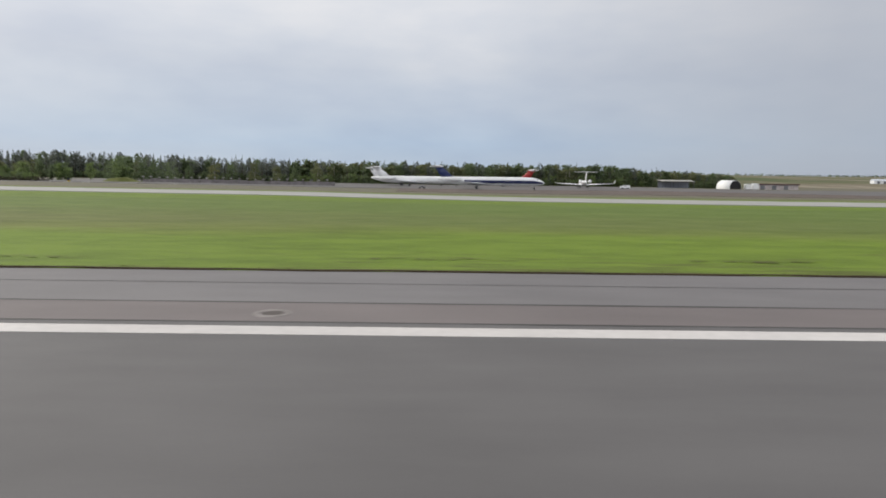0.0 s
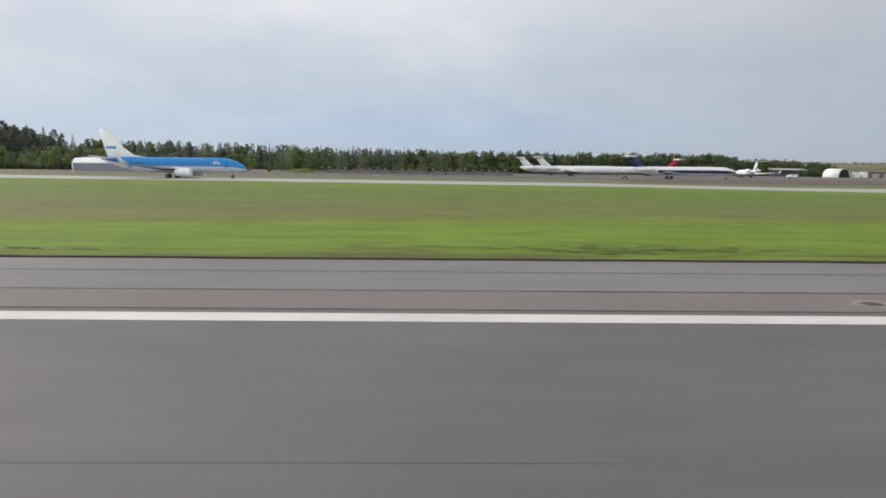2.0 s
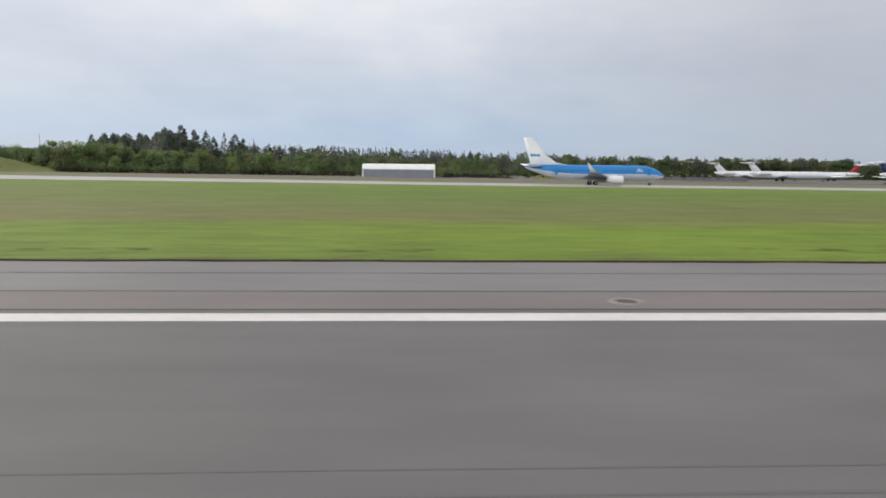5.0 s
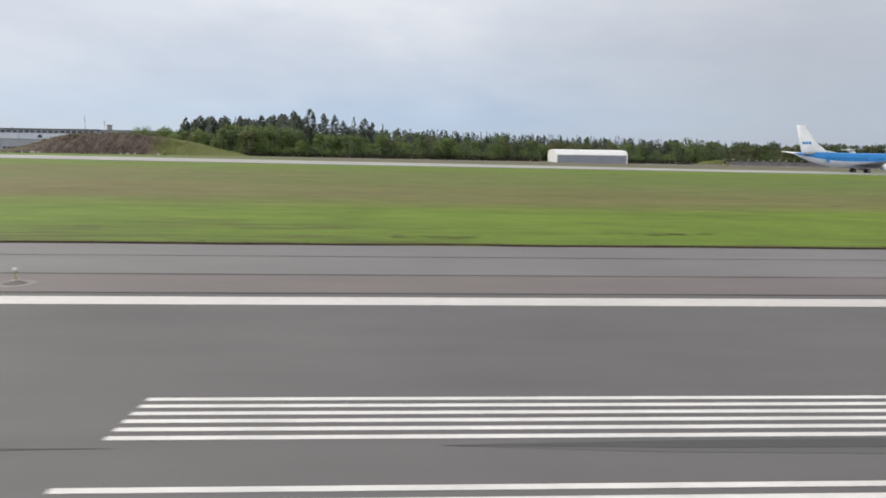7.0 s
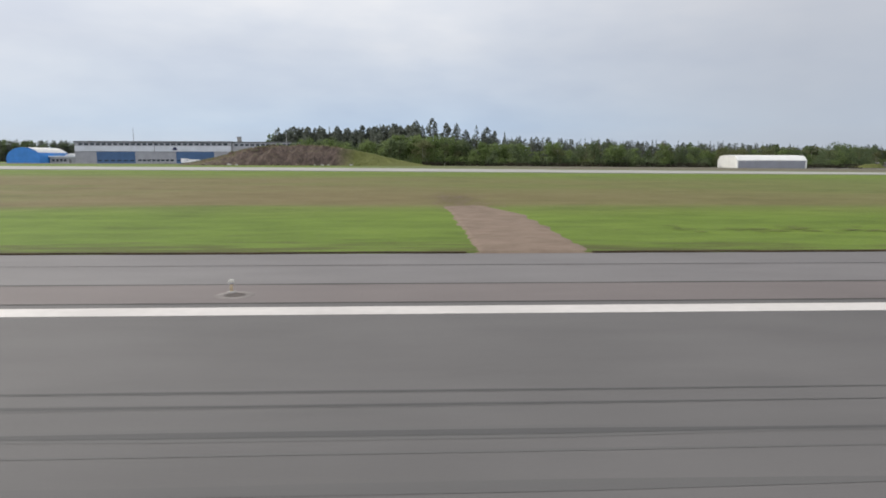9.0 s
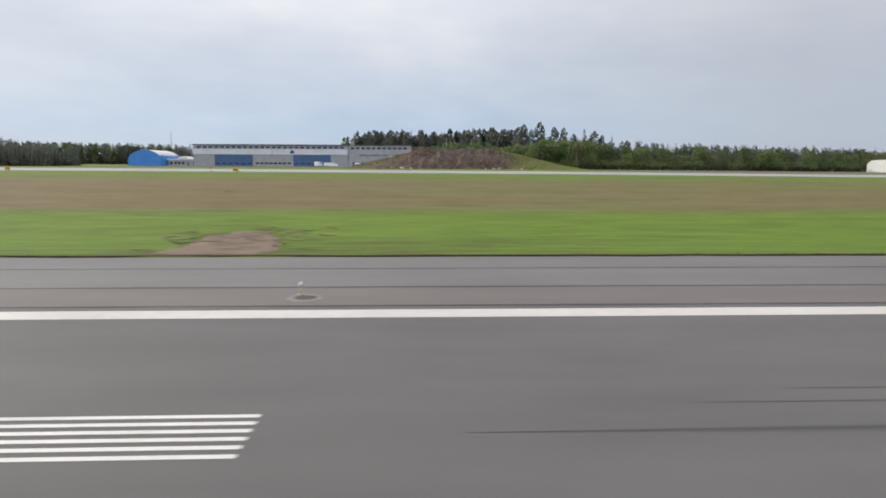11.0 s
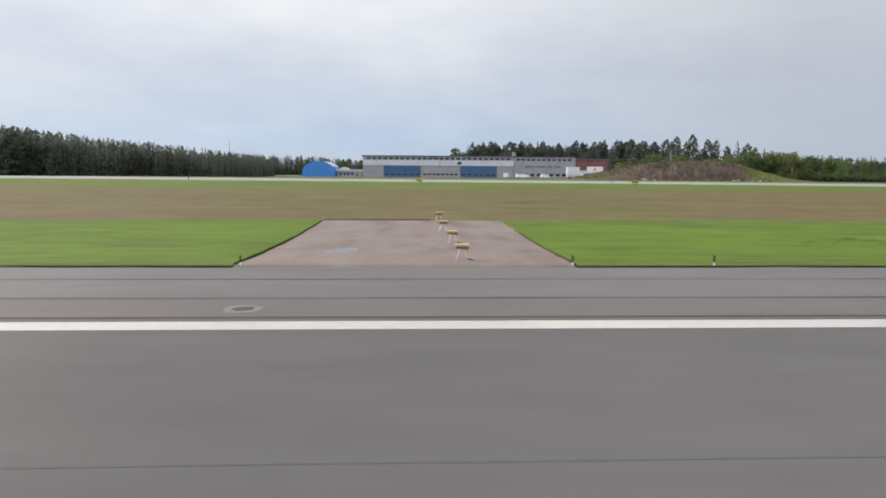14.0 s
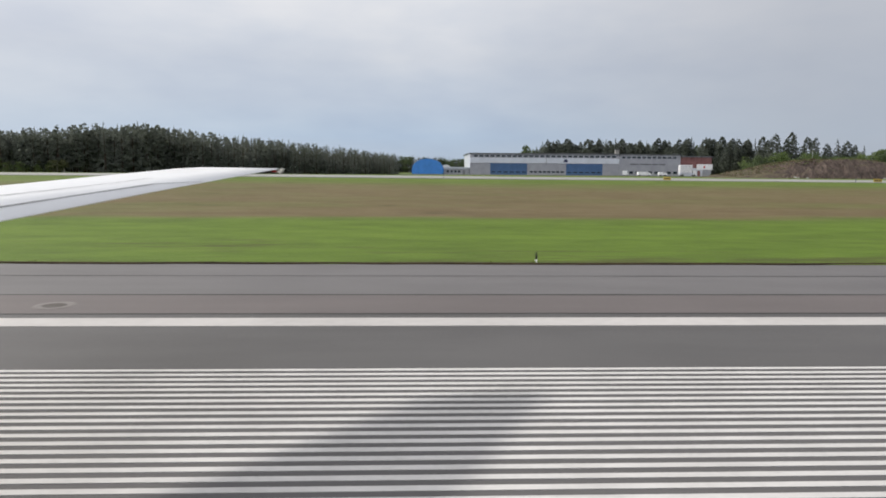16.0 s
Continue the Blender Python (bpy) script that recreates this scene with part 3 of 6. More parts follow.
churned_soil(-41, -25, 31.2, 35.4, 120, 5)
churned_soil(-128, -110, 30.4, 33.0, 45, 6)
scatter = random.Random(77)
for k in range(16):
    x = -230 + 19 * k + scatter.uniform(-6, 6)
    y = scatter.uniform(30.6, 35.0)
    churned_soil(x - 4, x + 4, y - 0.6, y + 0.6, 14, 100 + k)
churned_soil(-284, -262, 36.5, 41.5, 55, 8)
churned_soil(-425, -405, 36, 46, 30, 9)
churned_soil(-420, -392, 30.2, 31.6, 30, 10)
churned_soil(-436, -426, 79, 83, 40, 21, "soil")
churned_soil(-383, -375, 80, 84, 40, 22, "soil")
churned_soil(-293.5, -287.0, 52, 76, 190, 11, "gravel")
gravel_lane([(29.15, -368.6, -363.6), (33.0, -368.2, -363.0), (37.0, -368.4, -364.2), (40.5, -367.4, -365.4)], "bare_patch", "bare gravelly patch worn in the grass", "bare soil", 2.4)
churned_soil(-370.4, -361.6, 29.4, 42.5, 110, 12, "gravel")
churned_soil(-370.5, -361.0, 29.4, 43.0, 110, 13, "turf")
# dark soil strip; the grass lip's shaded front is put into its colour
for lip_w, lip_e in ((-700, -452.7), (-437.65, -292.3), (-286.6, 250)):
    strip("soil_edge", lip_w, lip_e, 28.99, 29.17, M["soil"], 0.080, None, 0.7, 1, 0.12, 0.14, "structure", "dark soil edge between asphalt and grass", "soil")


def puddle(x, y, a, b):
    n = 22
    vs = []
    for k in range(n):
        t = 2 * math.pi * k / n
        r = 1 + 0.22 * noise.noise((math.cos(t) * 1.3, math.sin(t) * 1.3, x))
        px, py = x + a * r * math.cos(t) + 0.42 * b * math.sin(t), y + b * r * math.sin(t)
        vs.append((px, py, ground_z(px, y) + 0.117))
    ob = raw("puddle", vs, [tuple(range(n))], M["water"])
    return tagged(ob, "flat puddle of rainwater on the asphalt pad", "puddle", kind="structure")


puddle(-448.6, 35.2, 0.72, 1.25)


# ---- runway furniture ----
def drain_pit(x, y):
    pit = empty("drain_pit", x, y, 0.0)
    n = 28
    ring = loft([[(r * math.cos(2 * math.pi * k / n), r * math.sin(2 * math.pi * k / n), z) for k in range(n)]
                 for r, z in ((0.60, 0.0), (0.58, 0.012), (0.34, 0.014), (0.33, 0.004))], None, False)
    part("concrete_ring", ring, M["ring"], pit, "worn pale concrete ring")
    lid = loft([[(r * math.cos(2 * math.pi * k / n), r * math.sin(2 * math.pi * k / n), z) for k in range(n)]
                for r, z in ((0.325, 0.002), (0.315, 0.012), (0.28, 0.013), (0.27, 0.008))], None, True)
    part("lid", lid, M["rust"], pit, "dark cast iron lid")
    return tagged(pit, "round iron lid in a pale concrete ring on the shoulder", "drain cover", "shoulder drains")


def edge_light(x, y):
    lamp = empty("runway_edge_light", x, y, 0.0)
    part("base", tube((0, 0, 0), (0, 0, 0.05), 0.14, 0.11, 12), M["concrete"], lamp)
    part("stem", tube((0, 0, 0.05), (0, 0, 0.3), 0.026, 0.022, 8), M["stem"], lamp, "yellow breakable stem")
    part("collar", tube((0, 0, 0.28), (0, 0, 0.33), 0.06, 0.068, 12), M["metal"], lamp)
    head = bmesh.new()
    rings = [[(r * math.cos(2 * math.pi * k / 12), r * math.sin(2 * math.pi * k / 12), z) for k in range(12)]
             for r, z in ((0.048, 0.33), (0.056, 0.36), (0.05, 0.40), (0.024, 0.43))]
    part("lens", loft(rings, head), M["lens"], lamp, "frosted white glass lens")
    return tagged(lamp, "small white elevated light on a yellow stem", "runway light", "runway edge lights")


first_pit = drain_pit(60, 20.05)
OFF_GRID = {1: -0.48, 0: 0.30, -1: -0.22, -2: -0.15, -4: 0.22}
for j in range(1, -21, -1):
    copy_thing(first_pit, pose(30 * j + OFF_GRID.get(j, 0.0), 20.0, 0.004, 0, 0, 37 * j))
first_lamp = edge_light(59.8, 20.4)
for j in range(0, -21, -2):
    copy_thing(first_lamp, pose(30 * j - 0.2 + OFF_GRID.get(j, 0.0), 20.4, 0.004))


def marker_post(x, y):
    post = empty("marker_post", x, y, ground_z(x, y) + 0.02)
    part("foot", tube((0, 0, 0), (0, 0, 0.2), 0.04, 0.036, 8), M["white"], post, "white plastic foot")
    part("reflector", block(-0.036, 0.036, -0.03, 0.03, 0.17, 0.50, 0.012), M["black"], post, "black upright blade")
    return tagged(post, "short black marker post with a white foot", "marker post", "edge marker posts")


first_post = marker_post(-412.75, 29.1)
for x in (-431.3, -437.75, -452.45, -469.1, -493.85):
    copy_thing(first_post, pose(x, 29.2, ground_z(x, 29.2) + 0.02, 0, (x % 5) - 2, x % 7))


def papi_unit(x, y):
    u = empty("approach_lamp", x, y, ground_z(x, y) + 0.11)
    body = loft([[(-0.36, v, 0.60), (0.40, v, 0.52), (0.40, v, 0.70), (-0.36, v, 0.70)] for v in (-0.26, 0.26)], None, True, False)
    part("housing", body, M["housing"], u, "brown lamp housing")
    part("lid", block(-0.42, 0.44, -0.32, 0.32, 0.70, 0.80, 0.02), M["tan"], u, "faded tan lid")
    part("front_glass", block(-0.385, -0.35, -0.2, 0.2, 0.57, 0.69, 0.01), M["glass"], u)
    for lx, ly in ((-0.28, -0.2), (-0.28, 0.2), (0.3, 0.0)):
        part("leg", tube((lx * 1.15, ly * 1.3, 0.0), (lx * 0.6, ly * 0.6, 0.55), 0.022, 0.022, 8), M["white"], u)
        part("foot", tube((lx * 1.15, ly * 1.3, -0.02), (lx * 1.15, ly * 1.3, 0.03), 0.10, 0.09, 10), M["concrete"], u)
    part("cable", tube((0.36, 0.0, 0.06), (0.75, -0.14, 0.0), 0.03, 0.025, 6), M["black"], u, "black feed cable")
    u.scale = (0.74, 0.74, 0.95)
    return tagged(u, "brown lamp box with a tan lid on splayed metal legs", "approach light", "approach lamps on the pad")


first_papi = papi_unit(-442.6, 30.9)
for x, y in ((-442.55, 39.3), (-442.8, 46.8), (-442.8, 54.2)):
    copy_thing(first_papi, pose(x, y, ground_z(x, y) + 0.11, 0, 0, (y * 7) % 9 - 4))


def taxi_sign(x, y):
    s = empty("taxiway_sign", x, y, ground_z(x, y) + 0.04)
    part("cabinet", block(-1.05, 1.05, -0.14, 0.14, 0.22, 0.98, 0.03), M["yellow"], s, "yellow sign cabinet")
    part("panel", block(-0.9, 0.9, -0.152, -0.141, 0.34, 0.86, 0.003), M["orange"], s)
    for k, (a, b) in enumerate(((-0.7, -0.35), (-0.2, 0.15), (0.3, 0.7))):
        part("letter_bar", block(a, b, -0.16, -0.151, 0.48, 0.72), M["black"], s)
    for lx in (-0.8, 0.8):
        part("leg", tube((lx, 0, -0.02), (lx, 0, 0.24), 0.04, 0.04, 8), M["metal"], s)
    return tagged(s, "yellow taxiway guidance sign on short legs in grass", "sign", "taxiway signs")


first_sign = taxi_sign(-443.6, 147.0)
first_sign.matrix_world = pose(-443.6, 147.0, ground_z(-443.6, 147.0) + 0.02, 0, 0, -32)
first_sign.scale = (0.75, 0.9, 0.9)
copy_thing(first_sign, pose(-395.3, 147.0, ground_z(-395.3, 147.0) + 0.02, 0, 0, -32))


def marker_box(x, y):
    b = empty("marker_box", x, y, ground_z(x, y) + 0.08)
    part("skirt", block(-0.46, 0.46, -0.2, 0.2, 0.0, 0.5, 0.03), M["yellow"], b, "pale yellow foot")
    part("cabinet", block(-0.5, 0.5, -0.24, 0.24, 0.5, 1.35, 0.04), M["grey_roof"], b, "dark cabinet")
    part("panel", block(-0.42, 0.42, -0.252, -0.24, 0.58, 1.27, 0.003), M["black"], b)
    return tagged(b, "small dark marker box with a yellow foot", "marker box")


marker_box(-106.8, 254.0)


def taxi_marker(x, y):
    p = empty("taxiway_marker", x, y, ground_z(x, y) + 0.03)
    part("foot", tube((0, 0, 0), (0, 0, 0.1), 0.16, 0.13, 10), M["concrete"], p)
    part("stem", tube((0, 0, 0.09), (0, 0, 1.0), 0.06, 0.055, 8), M["navy"], p, "dark stem")
    part("cap", tube((0, 0, 1.0), (0, 0, 1.12), 0.1, 0.07, 10), M["glass"], p)
    return tagged(p, "dark taxiway marker post standing in the grass", "marker post", "taxiway markers")


first_taxi_marker = taxi_marker(-493.6, 146.8)
copy_thing(first_taxi_marker, pose(-400.5, 146.8, ground_z(-400.5, 146.8) + 0.03))


# ---- buildings ----
def facade_windows(parent, x0, x1, n, z0, z1, y, gap=0.35):
    step = (x1 - x0) / n
    for k in range(n):
        a, b = x0 + k * step + gap * step / 2, x0 + (k + 1) * step - gap * step / 2
        wdw = part("window", block(a - 0.1, b + 0.1, y - 0.06, y + 0.05, z0 - 0.1, z1 + 0.1, 0.02), M["pale_sheet"], parent)
        part("pane", block(a, b, y - 0.075, y - 0.055, z0, z1), M["glass"], wdw)


def hangar():
    g = 2.1
    h = empty("hangar", -471.7, 356, g)
    L, D = 80.5, 46.0
    top = 11.3
    part("wall", block(0, 10.9, 0, 0.4, 0, 6.5), M["pale_sheet"], h)
    part("wall", block(30.7, 51.8, 0, 0.4, 0, 6.5), M["pale_sheet"], h)
    part("wall", block(71.5, L, 0, 0.4, 0, 6.5), M["pale_sheet"], h)
    part("back_wall", block(0, L, D - 0.4, D, 0, top), M["grey_sheet"], h)
    part("side_wall", block(0, 0.4, 0.4, D - 0.4, 0, top), M["white_band"], h, "white end wall")
    part("lintel", block(0, L, -0.35, 0.38, 6.5, 9.35, 0.05), M["white_band"], h, "broad white band over the doors")
    part("upper_wall", block(0, L, 0.0, 0.4, 9.35, top), M["pale_sheet"], h)
    part("roof", block(-0.6, L + 0.3, -0.7, D + 0.5, top + 0.02, top + 0.55, 0.08), M["grey_roof"], h, "flat roof with a dark grey edge")
    for k in range(2):
        x0 = 10.9 + 40.9 * k
        door = part("door", block(x0, x0 + 19.8, 0.05, 0.25, 0.02, 6.48), M["blue_door"], h, "tall blue sliding hangar door")
        for j in range(6):
            xa = x0 + 0.05 + 3.3 * j
            part("panel", block(xa, xa + 3.16, -0.02, 0.06, 0.1, 6.4, 0.03), M["blue_door"], door)
            part("pane", block(xa + 0.5, xa + 2.6, -0.035, -0.015, 1.5, 2.1), M["glass"], door)
    facade_windows(h, 1.5, 79.0, 26, 9.75, 10.75, 0.0, 0.3)
    facade_windows(h, 31.8, 50.8, 8, 1.5, 2.4, 0.0, 0.25)
    part("down_pipe", tube((40.9, -0.4, 6.4), (40.9, -0.4, 9.4), 0.12, 0.12, 8), M["grey_roof"], h)
    emblem = bmesh.new()
    block(50.2, 52.6, -0.42, -0.36, 7.2, 8.0, 0, emblem)
    block(50.6, 52.2, -0.43, -0.37, 7.9, 8.7, 0, emblem)
    part("emblem", emblem, M["navy"], h, "dark blue emblem on the band")
    return tagged(h, "long low hangar with blue doors and white band", "hangar")


def office_wing():
    g = 2.1
    o = empty("office_building", -391.0, 356.5, g)
    L, D, top = 33.5, 44.0, 11.2
    part("wall", block(0, L, 0, D, 0, top, 0.05), M["pale_sheet"], o, "grey sheet metal wall")
    part("roof", block(-0.2, L + 0.5, -0.5, D + 0.4, top + 0.02, top + 0.48, 0.08), M["grey_roof"], o)
    facade_windows(o, 1.0, 31.5, 11, 9.5, 10.5, 0.0, 0.3)
    facade_windows(o, 1.5, 32.5, 9, 1.3, 2.6, 0.0, 0.4)
    for a, b in ((6.0, 10.5), (11.2, 17.5), (18.2, 21.0), (21.6, 25.2)):
        part("letter_bar", block(a, b, -0.09, 0.0, 5.95, 6.75), M["grey_roof"], o, "dark lettering on the wall")
    chimney = part("chimney", block(0.5, 2.4, 9, 11, top + 0.5, top + 3.1, 0.08), M["concrete"], o)
    part("cap", block(0.3, 2.6, 8.8, 11.2, top + 3.1, top + 3.35, 0.04), M["grey_roof"], chimney)
    return tagged(o, "grey metal office wing joined to the hangar", "office building")


def red_building():
    r = empty("red_building", -357.2, 358.0, 2.1)
    part("wall", block(0, 17.5, 0, 14, 0, 10.4, 0.06), M["brick_red"], r, "red sheet upper storey")
    part("base_wall", block(0.3, 12.5, -0.5, 0.0, 0.0, 4.6, 0.05), M["white_band"], r, "white lower front")
    part("base_wall", block(12.6, 17.3, -0.3, 0.0, 0.0, 4.4, 0.05), M["pale_sheet"], r, "pale grey lower front")
    for k in range(6):
        part("rib", block(0.6 + 2.8 * k, 0.85 + 2.8 * k, -0.16, 0.0, 6.05, 10.3), M["brick_red"], r)
    part("roof", block(-0.4, 17.9, -0.8, 14.4, 10.4, 10.9, 0.08), M["grey_roof"], r)
    part("door", block(9.6, 11.2, -0.58, -0.5, 0.02, 3.2, 0.02), M["brick_red"], r, "red door in the white front")
    facade_windows(r, 2.0, 8.5, 3, 1.4, 2.6, -0.5)
    return tagged(r, "red clad building with a white lower front", "building")


def arched_hall(name, x, y, z, width, depth, height, skin, end, label, category, turn=0.0, ribs=5, straight=0.0):
    """A hall with an arched skin over its length, open ends closed by flat walls."""
    h = empty(name, x, y, z, turn)
    n = 18
    arc = [(-width / 2 * math.cos(math.pi * k / n), straight + (height - straight) * math.sin(math.pi * k / n)) for k in range(n + 1)]
    if straight:
        arc = [(-width / 2, 0.0)] + arc + [(width / 2, 0.0)]
    outer = [[(a, v, b) for a, b in arc] for v in (0.0, depth)]
    inner = [[(a * 0.985, v, b * 0.98) for a, b in arc] for v in (0.0, depth)]
    bm = bmesh.new()
    vo = [[bm.verts.new(p) for p in r] for r in outer]
    vi = [[bm.verts.new(p) for p in r] for r in inner]
    for k in range(len(arc) - 1):
        bm.faces.new((vo[0][k], vo[0][k + 1], vo[1][k + 1], vo[1][k])).smooth = True
        bm.faces.new((vi[0][k + 1], vi[0][k], vi[1][k], vi[1][k + 1]))
        bm.faces.new((vo[0][k + 1], vo[0][k], vi[0][k], vi[0][k + 1]))
        bm.faces.new((vo[1][k], vo[1][k + 1], vi[1][k + 1], vi[1][k]))
    part("skin", bm, skin, h)
    for v in (0.15, depth - 0.15):
        wall = bmesh.new()
        for s in (v - 0.06, v + 0.06):
            wall.faces.new([wall.verts.new((a * 0.98, s, b * 0.975)) for a, b in arc])
        part("end_wall", wall, end, h)
    for k in range(ribs):
        v = depth * (k + 0.5) / ribs
        rib = bmesh.new()
        for j in range(len(arc) - 1):
            tube((arc[j][0] * 1.003, v, arc[j][1] * 1.003), (arc[j + 1][0] * 1.003, v, arc[j + 1][1] * 1.003), 0.07, 0.07, 5, rib, False)
        part("rib", rib, skin, h)
    return tagged(h, label, category)


hangar()
office_wing()
red_building()
blue_dome = arched_hall("blue_shelter", -494.4, 349, 2.4, 16.6, 30, 8.2, M["blue_tarp"], M["blue_tarp"],
                        "bright blue arched shelter with a pale roof", "shelter", 0, 6, 2.5)
roof_sheet = bmesh.new()
arc = [(-0.30 + 1.32 * k / 14) for k in range(15)]
vs0 = []
for v in (1.0, 29.5):
    vs0.append([roof_sheet.verts.new((8.36 * math.sin(a * 1.0), v, 2.5 + 5.78 * math.cos(a))) for a in arc])
for k in range(14):
    roof_sheet.faces.new((vs0[0][k], vs0[0][k + 1], vs0[1][k + 1], vs0[1][k]))
part("roof_cover", roof_sheet, M["white_fabric"], blue_dome, "white sheet over the crown of the roof")
arched_hall("storage_tent", -483.8, 374, 2.4, 8, 14, 5.3, M["white_fabric"], M["white_fabric"], "small white fabric tent beside the blue shelter", "tent", 0, 4)


def link_building():
    b = empty("low_building", -485.5, 357, 2.4)
    part("wall", block(0, 13.2, 0, 8, 0, 3.1, 0.05), M["pale_sheet"], b)
    part("roof", block(-0.3, 13.5, -0.5, 8.3, 3.1, 3.9, 0.06), M["white_band"], b, "white flat roof edge")
    facade_windows(b, 1.0, 9.0, 4, 1.0, 2.2, 0.0)
    part("door", block(10.0, 11.2, -0.08, 0.0, 0.02, 2.2, 0.02), M["grey_roof"], b)
    return tagged(b, "low pale shed between the shelter and hangar", "shed")


link_building()


def white_hall():
    """Long fabric hall with grey front panels and a rolled white roof edge."""
    x0, x1, y0, y1 = -175.2, -148.6, 243.0, 259.0
    g = 0.8
    h = empty("storage_hall", x0, y0, g)
    L, D = x1 - x0, y1 - y0
    prof = [(0.0, 3.5), (0.12, 3.75), (2.1, 5.1), (2.5, 5.22), (D / 2, 5.5), (D - 2.5, 5.22), (D - 2.1, 5.1), (D - 0.12, 3.75), (D, 3.5)]
    outer = [[(u, v, z) for v, z in prof] for u in (0.0, L)]
    roof = bmesh.new()
    vo = [[roof.verts.new(p) for p in r] for r in outer]
    vi = [[roof.verts.new((p[0], p[1], p[2] - 0.12)) for p in r] for r in outer]
    for k in range(len(prof) - 1):
        roof.faces.new((vo[0][k], vo[1][k], vo[1][k + 1], vo[0][k + 1]))
        roof.faces.new((vi[0][k], vi[0][k + 1], vi[1][k + 1], vi[1][k]))
        roof.faces.new((vo[0][k], vo[0][k + 1], vi[0][k + 1], vi[0][k]))
        roof.faces.new((vo[1][k + 1], vo[1][k], vi[1][k], vi[1][k + 1]))
    roof.faces.new((vo[0][0], vi[0][0], vi[1][0], vo[1][0]))
    part("roof", roof, M["white_fabric"], h, "white rolled fabric roof")
    for u in (0.08, L - 0.08):
        wall = bmesh.new()
        for s in (u - 0.06, u + 0.06):
            wall.faces.new([wall.verts.new((s, 0.02, 0.0))] + [wall.verts.new((s, v, z - 0.02)) for v, z in prof] + [wall.verts.new((s, D - 0.02, 0.0))])
        part("end_wall", wall, M["end_fabric"], h, "off-white end wall")
    for u in (0.0, L - 0.5):
        part("corner_post", block(u, u + 0.5, -0.06, 0.3, 0.0, 3.7, 0.04), M["white_fabric"], h)
    count = 12
    for k in range(count):
        a = 0.5 + (L - 1.0) * k / count
        part("panel", block(a + 0.012, a + (L - 1.0) / count - 0.012, 0.08, 0.2, 0.05, 3.62, 0.03), M["grey_sheet"], h)
    part("back_wall", block(0.1, L - 0.1, D - 0.2, D, 0, 3.6), M["grey_sheet"], h)
    return tagged(h, "white fabric storage hall with grey front panels", "storage hall")


white_hall()


def mast(x, y, height):
    m = empty("radio_mast", x, y, ground_z(x, y))
    for sx, sy in ((-1, -1), (1, -1), (0, 1)):
        part("leg", tube((sx * 1.0, sy * 1.0, 0), (sx * 0.25, sy * 0.25, height), 0.16, 0.12, 6), M["grey_roof"], m)
    br = bmesh.new()
    n = 14
    for k in range(n):
        a, b = height * k / n, height * (k + 1) / n
        ra, rb = 1.0 - 0.75 * k / n, 1.0 - 0.75 * (k + 1) / n
        tube((-ra, -ra, a), (rb, -rb, b), 0.07, 0.07, 5, br)
        tube((ra, -ra, a), (0, rb, b), 0.07, 0.07, 5, br)
        tube((0, ra, a), (-rb, -rb, b), 0.07, 0.07, 5, br)
    part("bracing", br, M["grey_roof"], m)
    part("aerial", tube((0, 0, height), (0, 0, height + 4), 0.1, 0.05, 6), M["grey_roof"], m)
    return tagged(m, "slim grey lattice mast far behind the forest", "mast")


mast(-732.5, 1061.6, 46)


def apron_fence(x0, x1, y):
    """Low weathered board fence with pale-headed posts on uneven ground."""
    f = empty("apron_fence", x0, y, 0.0)
    r = random.Random(31)
    step = 3.4
    n = int((x1 - x0) / step)
    for k in range(n):
        a = step * k
        g = ground_z(x0 + a + 1.7, y) + 0.05
        hgt = 1.55 + r.uniform(-0.25, 0.2)
        lean = r.uniform(-0.12, 0.12)
        board = bmesh.new()
        loft([[(a + 0.1, 0, g), (a + 0.1, lean, g + hgt), (a + 0.1, lean + 0.09, g + hgt), (a + 0.1, 0.09, g)],
              [(a + 3.3, 0, g), (a + 3.3, lean, g + hgt + r.uniform(-0.15, 0.15)), (a + 3.3, lean + 0.09, g + hgt), (a + 3.3, 0.09, g)]], board, True, False)
        part("panel", board, M["fence_grey"], f)
        tall = 2.25 + r.uniform(-0.2, 0.25)
        post = part("post", block(a - 0.14, a + 0.14, 0.1, 0.36, g - 0.05, g + tall, 0.03), M["fence_grey"], f)
        part("cap", block(a - 0.75 + r.uniform(0, 0.35), a + 0.75 - r.uniform(0, 0.35), 0.04, 0.44, g + tall - 0.1, g + tall + r.uniform(0.2, 0.45), 0.08), M["concrete"], post, "pale concrete cap")
    return tagged(f, "weathered grey apron fence with pale post caps", "fence")


apron_fence(-92, -8, 284)


